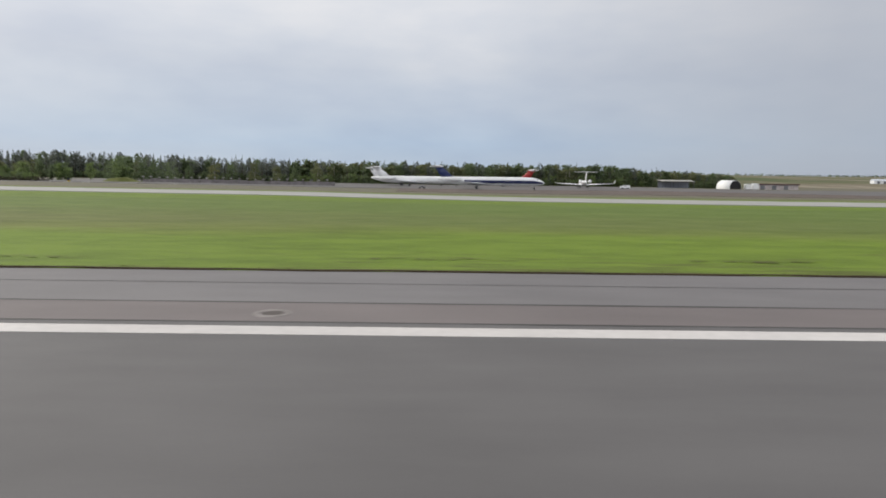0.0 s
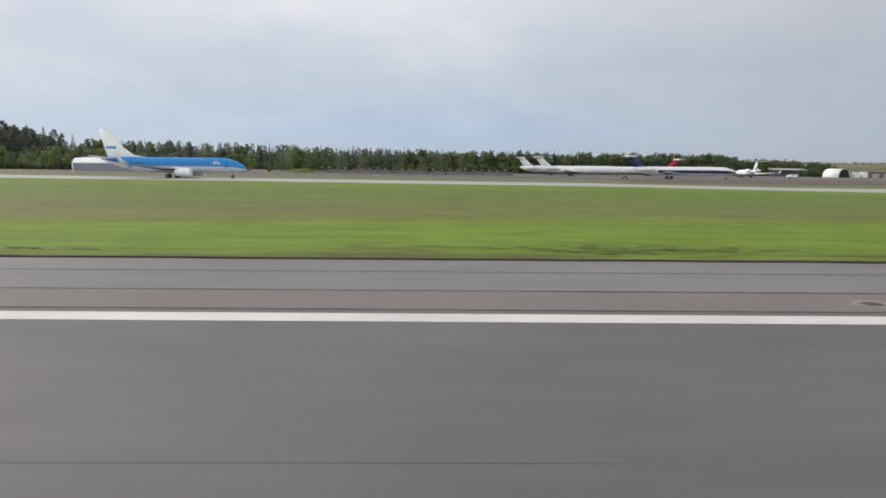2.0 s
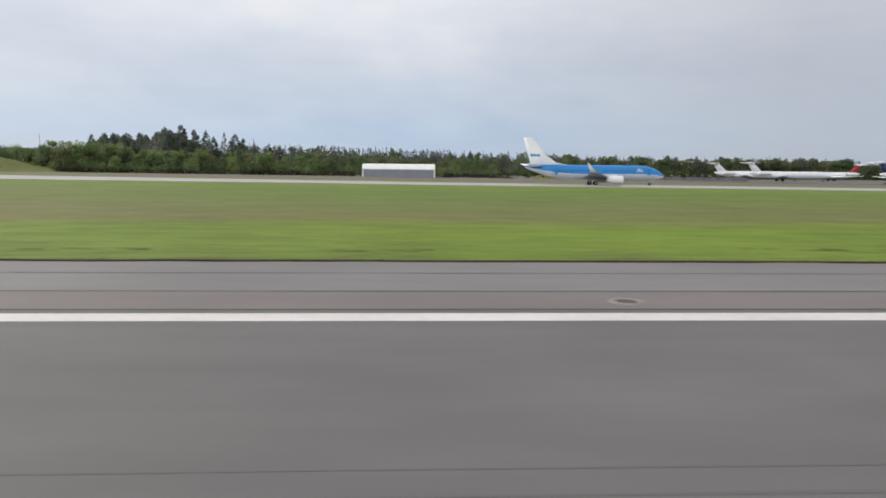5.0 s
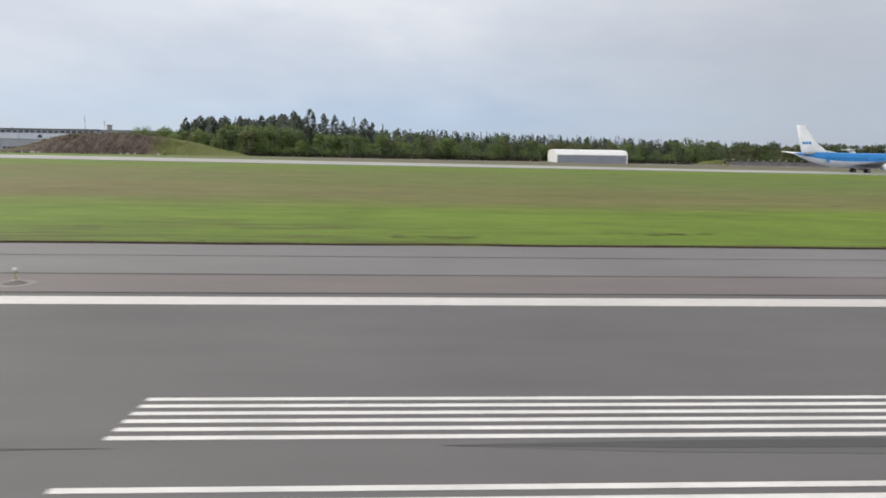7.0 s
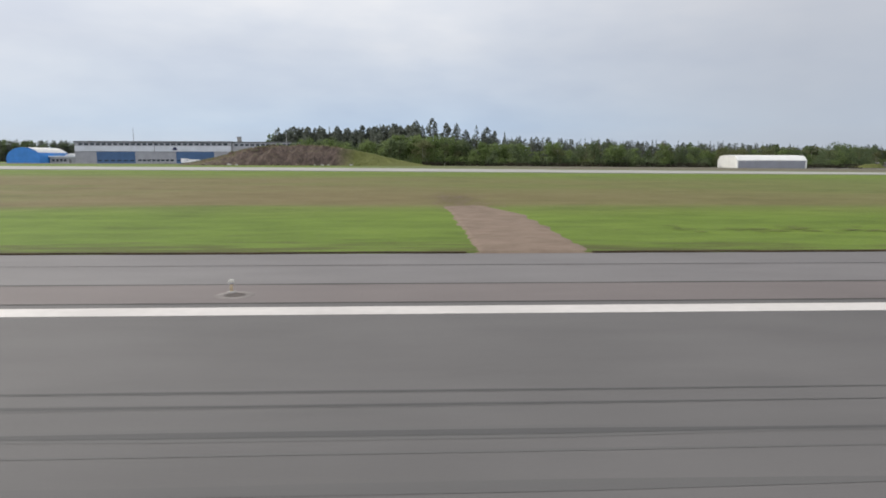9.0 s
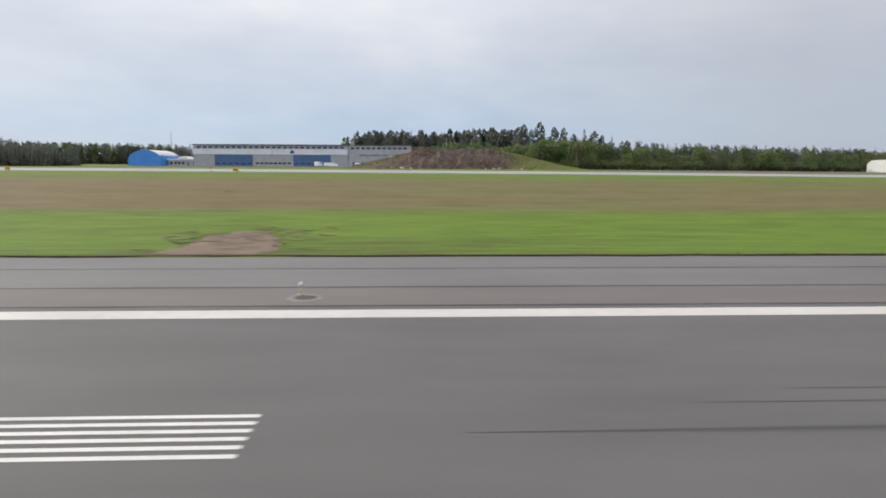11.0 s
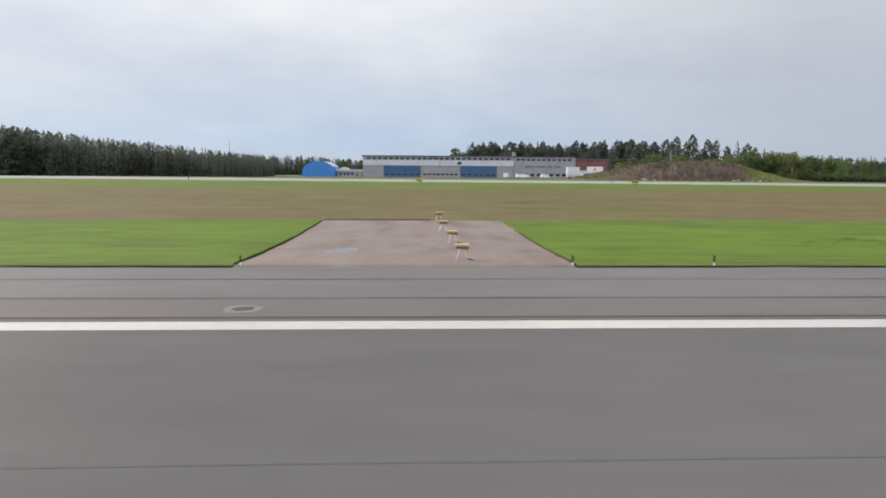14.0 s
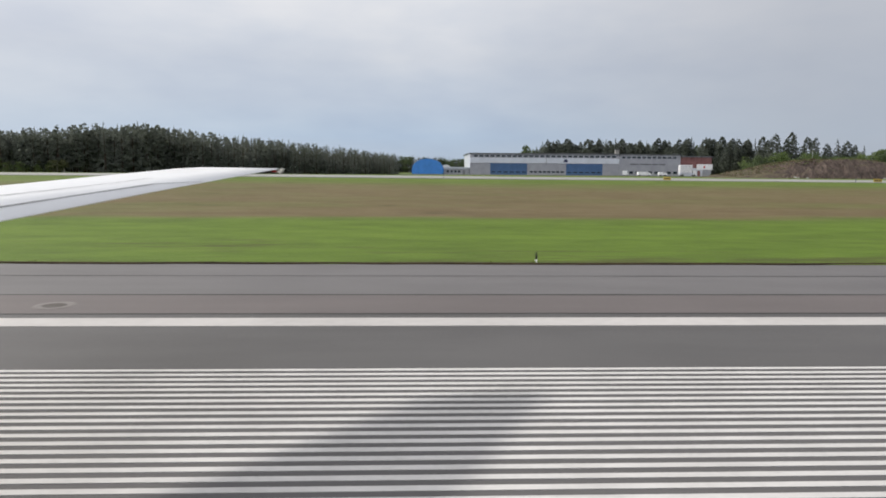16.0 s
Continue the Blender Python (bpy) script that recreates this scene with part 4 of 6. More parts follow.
def quonset_and_sheds():
    # black end walls stand in for the shade inside the open shed
    arched_hall("arched_shed", 234.5, 450, ground_z(230, 452), 10.5, 12, 6.0, M["white_fabric"], M["black"], "white arched shed with a dark open end", "shed", 22, 5, 1.0)
    for x, wd, ht in ((240.5, 4.0, 3.6), (245.6, 3.8, 4.0)):
        c = empty("container", x, 448, ground_z(x, 448))
        part("body", block(0, wd, 0, 2.6, 0.12, ht, 0.05), M["white"], c)
        for k in range(6):
            part("rib", block(0.3 + k * (wd - 0.6) / 6, 0.45 + k * (wd - 0.6) / 6, -0.06, 0.0, 0.25, ht - 0.15), M["white"], c)
        part("skid", block(0.1, wd - 0.1, 0.2, 2.4, 0.0, 0.13), M["rust"], c)
        tagged(c, "white site container on the apron", "container", "site containers")
    s = empty("long_shed", 249.8, 453, ground_z(270, 452))
    part("wall", block(0, 29, 0, 9, 0, 3.2, 0.05), M["pink_wall"], s, "weathered pale pinkish wall")
    part("roof", block(-0.5, 29.5, -0.7, 9.5, 3.2, 4.0, 0.1), M["maroon"], s, "dull red low roof")
    for k in range(3):
        part("door", block(3 + 8 * k, 6 + 8 * k, -0.09, 0.0, 0.02, 2.8, 0.02), M["grey_roof"], s)
    tagged(s, "long pale pinkish shed with a dull red roof", "shed")
    o = empty("open_shelter", 180, 436, ground_z(190, 436))
    roof = bmesh.new()
    loft([[(-0.5, -0.6, 4.3), (-0.5, 9.5, 5.2), (-0.5, 9.5, 5.5), (-0.5, -0.6, 4.6)], [(21.5, -0.6, 4.3), (21.5, 9.5, 5.2), (21.5, 9.5, 5.5), (21.5, -0.6, 4.6)]], roof, True, False)
    part("roof", roof, M["concrete"], o, "pale sloping roof")
    for k in range(5):
        for v in (0.0, 9.0):
            part("post", tube((0.3 + 5.1 * k, v, 0), (0.3 + 5.1 * k, v, 4.4 + v * 0.08), 0.13, 0.13, 8), M["grey_roof"], o)
    part("back_wall", block(0, 21, 9.05, 9.2, 0, 4.9), M["grey_sheet"], o)
    tagged(o, "dark open-sided shelter with a pale roof by the jets", "shelter")


quonset_and_sheds()


# ---- earth mound ----
def earth_mound(name, x0, x1, y0, y1, crest, label):
    """A steep-fronted heap; crest is a list of (x, height)."""
    nu, nv = 110, 40
    vs, fs = [], []
    for j in range(nv + 1):
        for i in range(nu + 1):
            u, v = i / nu, j / nv
            x, y = x0 + (x1 - x0) * u, y0 + (y1 - y0) * v
            top = float(np.interp(x, [c[0] for c in crest], [c[1] for c in crest]))
            crag = 0.06 * noise.noise((x * 0.14, y * 0.2, 0)) + 0.03 * noise.noise((x * 0.5, y * 0.4, 0)) + 0.02 * noise.noise((x * 1.6, y * 1.2, 0))
            face = max(0.0, min(1.0, (v - 0.10 + crag) / (0.16 + 0.4 * max(0.0, 1 - top / max(c[1] for c in crest))))) * max(0.0, min(1.0, (1 - v) / 0.35))
            rough = 0.10 * noise.noise((x * 0.11, y * 0.11, 0)) + 0.06 * noise.noise((x * 0.45, y * 0.45, 4)) + 0.035 * noise.noise((x * 1.3, y * 1.3, 9))
            vs.append((x, y, ground_z(x, y) - 0.15 + face ** 0.8 * top * (1 + rough)))
    for j in range(nv):
        for i in range(nu):
            p = j * (nu + 1) + i
            fs.append((p, p + 1, p + nu + 2, p + nu + 1))
    ob = raw(name, vs, fs, M["mound"])
    return tagged(ob, label, "earth mound", kind="structure")


big_mound = earth_mound("earth_mound", -384, -287, 236, 280, [(-384, 0.0), (-377, 1.7), (-370, 3.2), (-362, 4.9), (-355, 6.3), (-348, 6.9), (-338, 7.1), (-328, 7.0), (-322.5, 6.6), (-317, 5.6), (-310.5, 4.4), (-302, 2.4), (-287, 0.0)],
            "bare brown rocky earth mound with a grassy top")


def mound_scrub(mound, seed, count, mat, label):
    """Low dry growth scattered over the mound's back and shoulders."""
    r = np.random.default_rng(seed)
    co = np.array([v.co for v in mound.data.vertices]).reshape(41, 111, 3)
    rows, cols = r.integers(11, 30, count), np.clip(r.normal(42, 20, count).astype(int), 6, 68)
    at = co[rows, cols] + r.normal(size=(count, 3)) * (0.4, 0.4, 0.0) + (0, 0, 0.12)
    v, f = quad_cloud(r, at, r.uniform(0.12, 0.42, count), 0.2)
    return tagged(raw("mound_scrub", v, f, mat), label, "scrub", kind="stuff")


earth_mound("earth_mound", -108, -90, 274, 284, [(-108, 0.0), (-103, 1.5), (-97, 2.1), (-90, 0.0)], "low heap of dark earth beside the fence")
for k in range(26):
    rnd = random.Random(500 + k)
    x, y = -342 + rnd.uniform(-28, 28), 237.6 + rnd.uniform(0, 2.6)
    bm = bmesh.new()
    bmesh.ops.create_icosphere(bm, subdivisions=2, radius=1.0)
    s = rnd.uniform(0.3, 0.8)
    for vtx in bm.verts:
        d = 1 + 0.35 * noise.noise(vtx.co * 1.4 + Vector((k, 0, 0)))
        vtx.co = Vector((vtx.co.x * s * 1.3 * d, vtx.co.y * s * d, max(-0.2, vtx.co.z * s * 0.8 * d)))
    rock = part("boulder", bm, M["concrete"] if k % 3 == 0 else M["mound"], None)
    rock.location = (x, y, ground_z(x, y) + 0.12)
    tagged(rock, "rough grey boulder at the foot of the mound", "boulder", "boulders by the mound")


def mound_pole(x, y, z, height):
    p = empty("lamp_pole", x, y, z)
    part("pole", tube((0, 0, 0), (0, 0, height), 0.11, 0.07, 8), M["metal"], p)
    part("lamp_head", block(-0.2, 0.2, -0.45, 0.12, height - 0.1, height + 0.08, 0.04), M["grey_roof"], p, "grey lamp head")
    return tagged(p, "thin metal lamp pole standing on the earth mound", "lamp pole")


mound_pole(-343.8, 258.5, 7.6, 6.6)


# ---- aircraft ----
def wheel_set(parent, x, y, r, w_, top, count=2, spread=0.45):
    leg = part("gear_leg", tube((x, y, r), (x, y, top), 0.13, 0.16, 8), M["metal"], parent)
    for k in range(count):
        yy = y + spread * (k - (count - 1) / 2) * 2
        tyre = part("wheel", tube((x, yy - w_ / 2, r), (x, yy + w_ / 2, r), r, r, 16), M["black"], leg)
        part("hub", tube((x, yy - w_ / 2 - 0.01, r), (x, yy + w_ / 2 + 0.01, r), r * 0.45, r * 0.45, 10), M["metal"], leg)


def fuselage_rings(stations, n=24, lo=0.0, hi=2 * math.pi):
    full = hi - lo > 6.2
    cnt = n if full else n + 1
    return [[(x, ry * math.sin(lo + (hi - lo) * k / n), zc - rz * math.cos(lo + (hi - lo) * k / n)) for k in range(cnt)] for x, zc, ry, rz in stations]


def rear_jet(x, y, turn, tail, band, label, length=39.5):
    """Parked twin jet with rear engines and a high tailplane; nose towards its +x."""
    g = ground_z(x, y) + 0.08
    j = empty("jet_airliner", x, y, g, turn)
    zc, r = 3.05, 1.68
    L = length
    st = [(1.5, 3.9, 0.25, 0.35), (4.0, 3.55, 0.95, 1.05), (8.0, 3.2, 1.5, 1.52), (12.0, zc, r, r), (L - 8, zc, r, r), (L - 4.5, zc - 0.05, 1.6, 1.6),
          (L - 2.2, zc - 0.25, 1.25, 1.2), (L - 0.8, zc - 0.45, 0.72, 0.7), (L, zc - 0.55, 0.15, 0.15)]
    part("fuselage", loft(fuselage_rings(st)), M["white"], j)
    if band is not None:
        for side in (-1, 1):
            strip_rings = []
            for sx, szc, ry, rz in st[3:8]:
                ring = []
                for k in range(4):
                    a = math.pi / 2 + (-0.50 + 0.72 * k / 3)
                    ring.append((sx, side * (ry + 0.05) * math.sin(a), szc - (rz + 0.05) * math.cos(a)))
                strip_rings.append(ring)
            part("cheat_line", loft(strip_rings, None, False, True, False), band, j, "dark blue stripe along the windows")
    glass = bmesh.new()
    for side in (-1, 1):
        glass.faces.new([glass.verts.new(p) for p in ((L - 3.0, side * 1.22, zc + 0.42), (L - 1.9, side * 0.95, zc + 0.28), (L - 2.2, side * 0.72, zc + 0.78), (L - 3.1, side * 0.95, zc + 0.88))])
    part("cockpit_window", glass, M["glass"], j)
    for side in (-1, 1):
        part("wing", loft([foil((20.5, side * 1.2, 2.0), (14.0, side * 1.2, 1.9), 0.13), foil((16.0, side * 7.5, 2.35), (11.8, side * 7.5, 2.3), 0.11),
                           foil((11.2, side * 16.2, 2.85), (9.6, side * 16.2, 2.85), 0.10)]), M["wing"], j)
        nac = lathe_x([(4.4, 0.55), (5.2, 0.75), (8.5, 0.82), (10.6, 0.80), (10.9, 0.68), (10.4, 0.6)], side * 2.75, 3.75, 16)
        eng = part("engine", nac, M["white"], j)
        part("pylon", block(5.8, 9.6, min(side * 1.3, side * 2.2), max(side * 1.3, side * 2.2), 3.65, 3.9, 0.05), M["white"], eng)
        part("intake", tube((10.45, side * 2.75, 3.75), (10.5, side * 2.75, 3.75), 0.62, 0.62, 14), M["black"], eng)
        part("tailplane", loft([foil((3.2, side * 0.1, 8.55), (0.0, side * 0.1, 8.5), 0.1), foil((1.1, side * 6.0, 8.75), (-0.9, side * 6.0, 8.75), 0.09)]), M["white"], j)
    part("fairing", lathe_x([(-1.3, 0.08), (-0.4, 0.3), (1.4, 0.46), (3.0, 0.4), (3.9, 0.1)], 0.0, 8.62, 12), M["white"], j, "white cap between the tailplanes")
    part("fin", loft([fin_foil((8.0, 0, 4.4), (3.2, 0, 4.1), 0.09), fin_foil((3.2, 0, 8.6), (0.4, 0, 8.55), 0.09)]), tail, j)
    wheel_set(j, 17.0, -2.5, 0.5, 0.35, 2.2)
    wheel_set(j, 17.0, 2.5, 0.5, 0.35, 2.2)
    wheel_set(j, L - 4.0, 0.0, 0.35, 0.22, 1.8, 2, 0.22)
    return tagged(j, label, "airliner", "parked jets with high tails")


rear_jet(31.8, 262.2, 0, M["blue_tail"], M["navy"], "parked white jet airliner with navy stripe and blue tail", 43.7)
rear_jet(3.0, 312.0, 2, M["white"], None, "parked plain white jet airliner with a high tail", 43)
rear_jet(-2.0, 338.0, -3, M["white"], None, "parked plain white jet airliner with a high tail", 41)
rear_jet(84.0, 346.0, 180, M["tail_red"], None, "parked white jet airliner with a red tail fin", 41)


def blue_airliner(x, y, turn):
    """Twin-engined airliner, blue above and pale below; nose towards its +x, tail at x = 0."""
    g = ground_z(x + 16, y) + 0.09
    a = empty("blue_airliner", x, y, g, turn)
    L = 37.0
    zc, r = 3.15, 1.95
    st = [(0.6, 4.55, 0.18, 0.25), (2.5, 4.3, 0.62, 0.75), (5.5, 3.8, 1.15, 1.3), (9.0, 3.4, 1.65, 1.75), (12.5, zc, r, r), (L - 7, zc, r, r),
          (L - 4.5, zc - 0.05, 1.8, 1.85), (L - 2.6, zc - 0.25, 1.42, 1.45), (L - 1.2, zc - 0.5, 0.95, 0.95), (L - 0.3, zc - 0.72, 0.45, 0.45), (L, zc - 0.78, 0.08, 0.1)]
    part("upper_fuselage", loft(fuselage_rings(st, 20, math.radians(82), math.radians(278)), None, False, True, False), M["sky_blue"], a, "sky blue upper body")
    part("belly", loft(fuselage_rings(st, 14, math.radians(-78), math.radians(78)), None, False, True, False), M["white_band"], a, "pale grey belly")
    part("stripe", loft(fuselage_rings(st, 2, math.radians(78), math.radians(82)), None, False, True, False), M["white"], a)
    part("stripe", loft(fuselage_rings(st, 2, math.radians(278), math.radians(282)), None, False, True, False), M["white"], a)
    dark = bmesh.new()
    for side in (-1, 1):
        dark.faces.new([dark.verts.new(p) for p in ((L - 3.2, side * 1.32, zc + 0.55), (L - 1.9, side * 1.0, zc + 0.22), (L - 2.0, side * 0.75, zc + 0.62), (L - 3.2, side * 0.95, zc + 1.08))])
    part("cockpit_window", dark, M["glass"], a)
    crown = bmesh.new()
    for u0, u1, v0, v1 in ((29.3, 30.7, 0.70, 0.80), (29.4, 29.62, 0.84, 1.0), (29.9, 30.12, 0.84, 1.08), (30.4, 30.62, 0.84, 1.0), (28.9, 31.1, 0.40, 0.58)):
        for side in (-1, 1):
            f = lambda zz: side * (r + 0.03) * math.cos(math.asin(min(0.99, (zz) / r)))
            crown.faces.new([crown.verts.new((px, f(pz), zc + pz)) for px, pz in ((u0, v0), (u1, v0), (u1, v1), (u0, v1))])
    part("emblem", crown, M["white"], a, "plain white emblem shapes")
    for side in (-1, 1):
        wing = part("wing", loft([foil((23.2, side * 1.6, 2.0), (15.3, side * 1.6, 1.9), 0.12), foil((20.0, side * 6.0, 2.4), (15.2, side * 6.0, 2.36), 0.10),
                                  foil((14.9, side * 16.6, 3.3), (13.3, side * 16.6, 3.3), 0.09)]), M["grey_sheet"], a, "grey wing")
        part("winglet", loft([foil((14.9, side * 16.6, 3.3), (13.3, side * 16.6, 3.3), 0.09), foil((13.6, side * 17.1, 4.3), (12.7, side * 17.1, 4.3), 0.07), foil((12.7, side * 17.3, 5.4), (12.2, side * 17.3, 5.4), 0.07)]),
             M["white"], wing, "upturned white winglet")
        nac = part("engine", lathe_x([(20.6, 0.55), (21.4, 0.85), (22.6, 1.0), (24.2, 1.03), (24.7, 0.95), (24.6, 0.8)], side * 4.85, 1.45, 18), M["white"], a, "white engine cowling")
        part("intake", tube((24.4, side * 4.85, 1.45), (24.45, side * 4.85, 1.45), 0.82, 0.82, 16), M["black"], nac)
        part("pylon", block(19.6, 23.4, side * 4.85 - 0.12, side * 4.85 + 0.12, 2.3, 2.7, 0.04), M["wing"], nac)
        part("tailplane", loft([foil((5.2, side * 0.5, 4.7), (1.6, side * 0.5, 4.6), 0.1), foil((1.8, side * 6.8, 5.3), (0.3, side * 6.8, 5.3), 0.09)]), M["wing"], a)
    fin = part("fin", loft([fin_foil((12.6, 0, 5.0), (9.0, 0, 4.9), 0.04), fin_foil((8.6, 0, 5.7), (2.2, 0, 4.9), 0.07), fin_foil((6.3, 0, 7.4), (1.5, 0, 7.0), 0.08), fin_foil((2.4, 0, 12.0), (0.2, 0, 12.0), 0.09)]), M["white"], a, "white tail fin")
    tailmark = bmesh.new()
    for side in (-1, 1):
        for u0, u1 in ((2.1, 2.75), (2.95, 3.6), (3.8, 4.45)):
            tailmark.faces.new([tailmark.verts.new((p, side * 0.27, q)) for p, q in ((u0, 7.2), (u1, 7.2), (u1 - 0.2, 7.8), (u0 - 0.2, 7.8))])
    part("tail_mark", tailmark, M["sky_blue"], fin, "plain blue marks")
    for k in range(34):
        if 14 < k < 17:
            continue
        px = 9.2 + 0.66 * k
        for side in (-1, 1):
            part("cabin_window", block(px, px + 0.22, min(side * 1.88, side * 1.935), max(side * 1.88, side * 1.935), zc + 0.38, zc + 0.64, 0.0), M["glass"], a)
    for px in (8.0, 32.0):
        part("cabin_door", block(px, px + 0.85, -1.84, -1.80, zc - 0.55, zc + 1.0, 0.02), M["sky_blue"], a)
    wheel_set(a, 18.3, -2.8, 0.52, 0.38, 2.3)
    wheel_set(a, 18.3, 2.8, 0.52, 0.38, 2.3)
    wheel_set(a, L - 3.6, 0.0, 0.36, 0.22, 1.7, 2, 0.22)
    return tagged(a, "sky blue and pale grey airliner with a white tail", "airliner")


blue_airliner(-128.6, 170.0, 0)


def business_jet(x, y, turn):
    b = empty("business_jet", x, y, ground_z(x, y) + 0.08, turn)
    zc, r = 2.35, 1.25
    L = 28.0
    st = [(-14, 2.9, 0.2, 0.2), (-11, 2.75, 0.7, 0.7), (-6, 2.45, 1.15, 1.15), (-1, zc, r, r), (7, zc, r, r), (10, zc - 0.1, 1.05, 1.0), (12.5, zc - 0.35, 0.6, 0.55), (14, zc - 0.5, 0.1, 0.1)]
    part("fuselage", loft(fuselage_rings(st)), M["white"], b)
    part("cockpit_window", block(10.2, 11.6, -0.55, 0.55, zc + 0.42, zc + 0.72, 0.08), M["glass"], b)
    for side in (-1, 1):
        wing = part("wing", loft([foil((3.0, side * 0.9, 1.6), (-2.6, side * 0.9, 1.55), 0.12), foil((-3.6, side * 13.2, 2.3), (-5.0, side * 13.2, 2.3), 0.10)]), M["white"], b)
        part("winglet", loft([foil((-3.6, side * 13.2, 2.3), (-5.0, side * 13.2, 2.3), 0.09), foil((-5.0, side * 13.9, 3.9), (-5.7, side * 13.9, 3.9), 0.08)]), M["white"], wing)
        eng = part("engine", lathe_x([(-11.2, 0.5), (-10.2, 0.7), (-7.6, 0.76), (-7.0, 0.68), (-7.2, 0.58)], side * 2.1, 3.2, 14), M["white"], b)
        part("intake", tube((-7.25, side * 2.1, 3.2), (-7.2, side * 2.1, 3.2), 0.58, 0.58, 12), M["black"], eng)
        part("tailplane", loft([foil((-12.4, 0, 7.4), (-15.0, 0, 7.4), 0.1), foil((-14.2, side * 5.0, 7.3), (-15.6, side * 5.0, 7.3), 0.09)]), M["white"], b)
    part("fin", loft([fin_foil((-8.6, 0, 3.4), (-13.6, 0, 3.1), 0.09), fin_foil((-12.2, 0, 7.4), (-15.0, 0, 7.4), 0.09)]), M["white"], b)
    wheel_set(b, -1.0, -2.0, 0.42, 0.28, 1.6)
    wheel_set(b, -1.0, 2.0, 0.42, 0.28, 1.6)
    wheel_set(b, 10.0, 0.0, 0.3, 0.2, 1.6, 2, 0.18)
    return tagged(b, "parked white business jet with a high tail", "business jet")


business_jet(100.5, 308.0, 84)


# ---- vehicles ----
def van(x, y, turn, long=5.6, high=2.5, name="van", label="white van parked on the apron"):
    v = empty(name, x, y, ground_z(x, y) + 0.1, turn)
    h = long / 2
    side = [(-h, 0.42), (h - 0.1, 0.42), (h, 0.9), (h - 0.25, 1.25), (h - 1.3, high - 0.25), (h - 1.6, high), (-h + 0.15, high), (-h, high - 0.25)]
    body = loft([[(a, -1.0, b) for a, b in side], [(a, 1.0, b) for a, b in side]], None, True, False)
    bmesh.ops.bevel(body, geom=body.edges[:], offset=0.07, segments=2, affect="EDGES")
    part("body", body, M["white"], v)
    ws = bmesh.new()
    ws.faces.new([ws.verts.new(p) for p in ((h - 0.32, -0.8, 1.38), (h - 0.32, 0.8, 1.38), (h - 1.18, 0.7, high - 0.32), (h - 1.18, -0.7, high - 0.32))])
    part("windscreen", ws, M["glass"], v)
    for s in (-1, 1):
        part("side_window", block(h - 2.5, h - 1.45, s * 1.01 - 0.01, s * 1.01 + 0.01, 1.4, high - 0.45), M["glass"], v)
    for wx in (-h + 1.0, h - 1.0):
        for s in (-1, 1):
            wl = part("wheel", tube((wx, s * 0.78, 0.34), (wx, s * 1.02, 0.34), 0.34, 0.34, 14), M["black"], v)
            part("hub", tube((wx, s * 1.0, 0.34), (wx, s * 1.03, 0.34), 0.18, 0.18, 10), M["metal"], wl)
    return tagged(v, label, "van", "white vans")


van(-400.7, 314, 60, 4.2, 2.4)
van(-394.2, 307, 4, 6.2, 2.0)
van(-382.0, 316, 0, 4.2, 2.0)
van(-338.5, 330, 10, 4.4, 1.9)
van(-333.0, 331, -15, 4.2, 1.7)
van(-328.5, 333, 5, 4.2, 1.6)


def lift_truck(x, y):
    """High white box body on a truck frame, with steps at its rear."""
    t = empty("catering_truck", x, y, ground_z(x, y) + 0.1)
    part("box_body", block(-3.6, 2.6, -1.3, 1.3, 1.6, 5.6, 0.08), M["white"], t, "raised white box body")
    part("lower_box", block(-3.6, 3.0, -1.25, 1.25, 0.7, 1.6, 0.05), M["white_band"], t)
    cab = loft([[(a, -1.15, b) for a, b in ((3.0, 0.6), (5.0, 0.6), (5.0, 1.6), (4.5, 2.8), (3.0, 2.8))], [(a, 1.15, b) for a, b in ((3.0, 0.6), (5.0, 0.6), (5.0, 1.6), (4.5, 2.8), (3.0, 2.8))]], None, True, False)
    part("cab", cab, M["white"], t)
    part("windscreen", block(4.72, 4.8, -0.95, 0.95, 1.75, 2.5), M["glass"], t)
    for k in range(5):
        part("slat", block(-3.5, 2.5, -1.36, -1.3, 1.9 + 0.72 * k, 2.0 + 0.72 * k), M["grey_sheet"], t)
    for wx in (-2.2, 3.8):
        for s in (-1, 1):
            part("wheel", tube((wx, s * 0.9, 0.48), (wx, s * 1.25, 0.48), 0.48, 0.48, 14), M["black"], t)
    return tagged(t, "white truck with a raised box body by the offices", "truck")


lift_truck(-364.5, 331)


def banner_board(x, y):
    b = empty("sign_board", x, y, ground_z(x, y))
    part("board", block(0, 8.4, 0, 0.15, 3.4, 6.2, 0.04), M["white"], b)
    for k in (0.6, 7.8):
        part("post", tube((k, 0.2, 0), (k, 0.2, 5.8), 0.1, 0.1, 8), M["metal"], b)
    part("mark", block(3.6, 4.4, -0.03, 0.0, 4.2, 5.4), M["red"], b)
    return tagged(b, "white board on two posts before the red building", "sign board")


banner_board(-355.5, 340)
van(117.5, 299, 175, 4.3, 1.7)


def tow_cart(x, y):
    """A low dark tow cart on the gravel before the parked jets."""
    c = empty("tow_cart", x, y, ground_z(x, y) + 0.1)
    part("deck", block(-1.2, 1.2, -0.6, 0.6, 0.42, 0.72, 0.05), M["grey_roof"], c)
    part("seat", block(-0.2, 0.4, -0.45, 0.45, 0.72, 1.05, 0.06), M["black"], c)
    part("draw_bar", tube((1.2, 0, 0.45), (2.1, 0, 0.3), 0.05, 0.05, 6), M["metal"], c)
    for wx in (-0.8, 0.8):
        for sy in (-0.55, 0.55):
            part("wheel", tube((wx, sy - 0.1, 0.26), (wx, sy + 0.1, 0.26), 0.26, 0.26, 12), M["black"], c)
    return tagged(c, "low dark tow cart on the gravel", "cart")


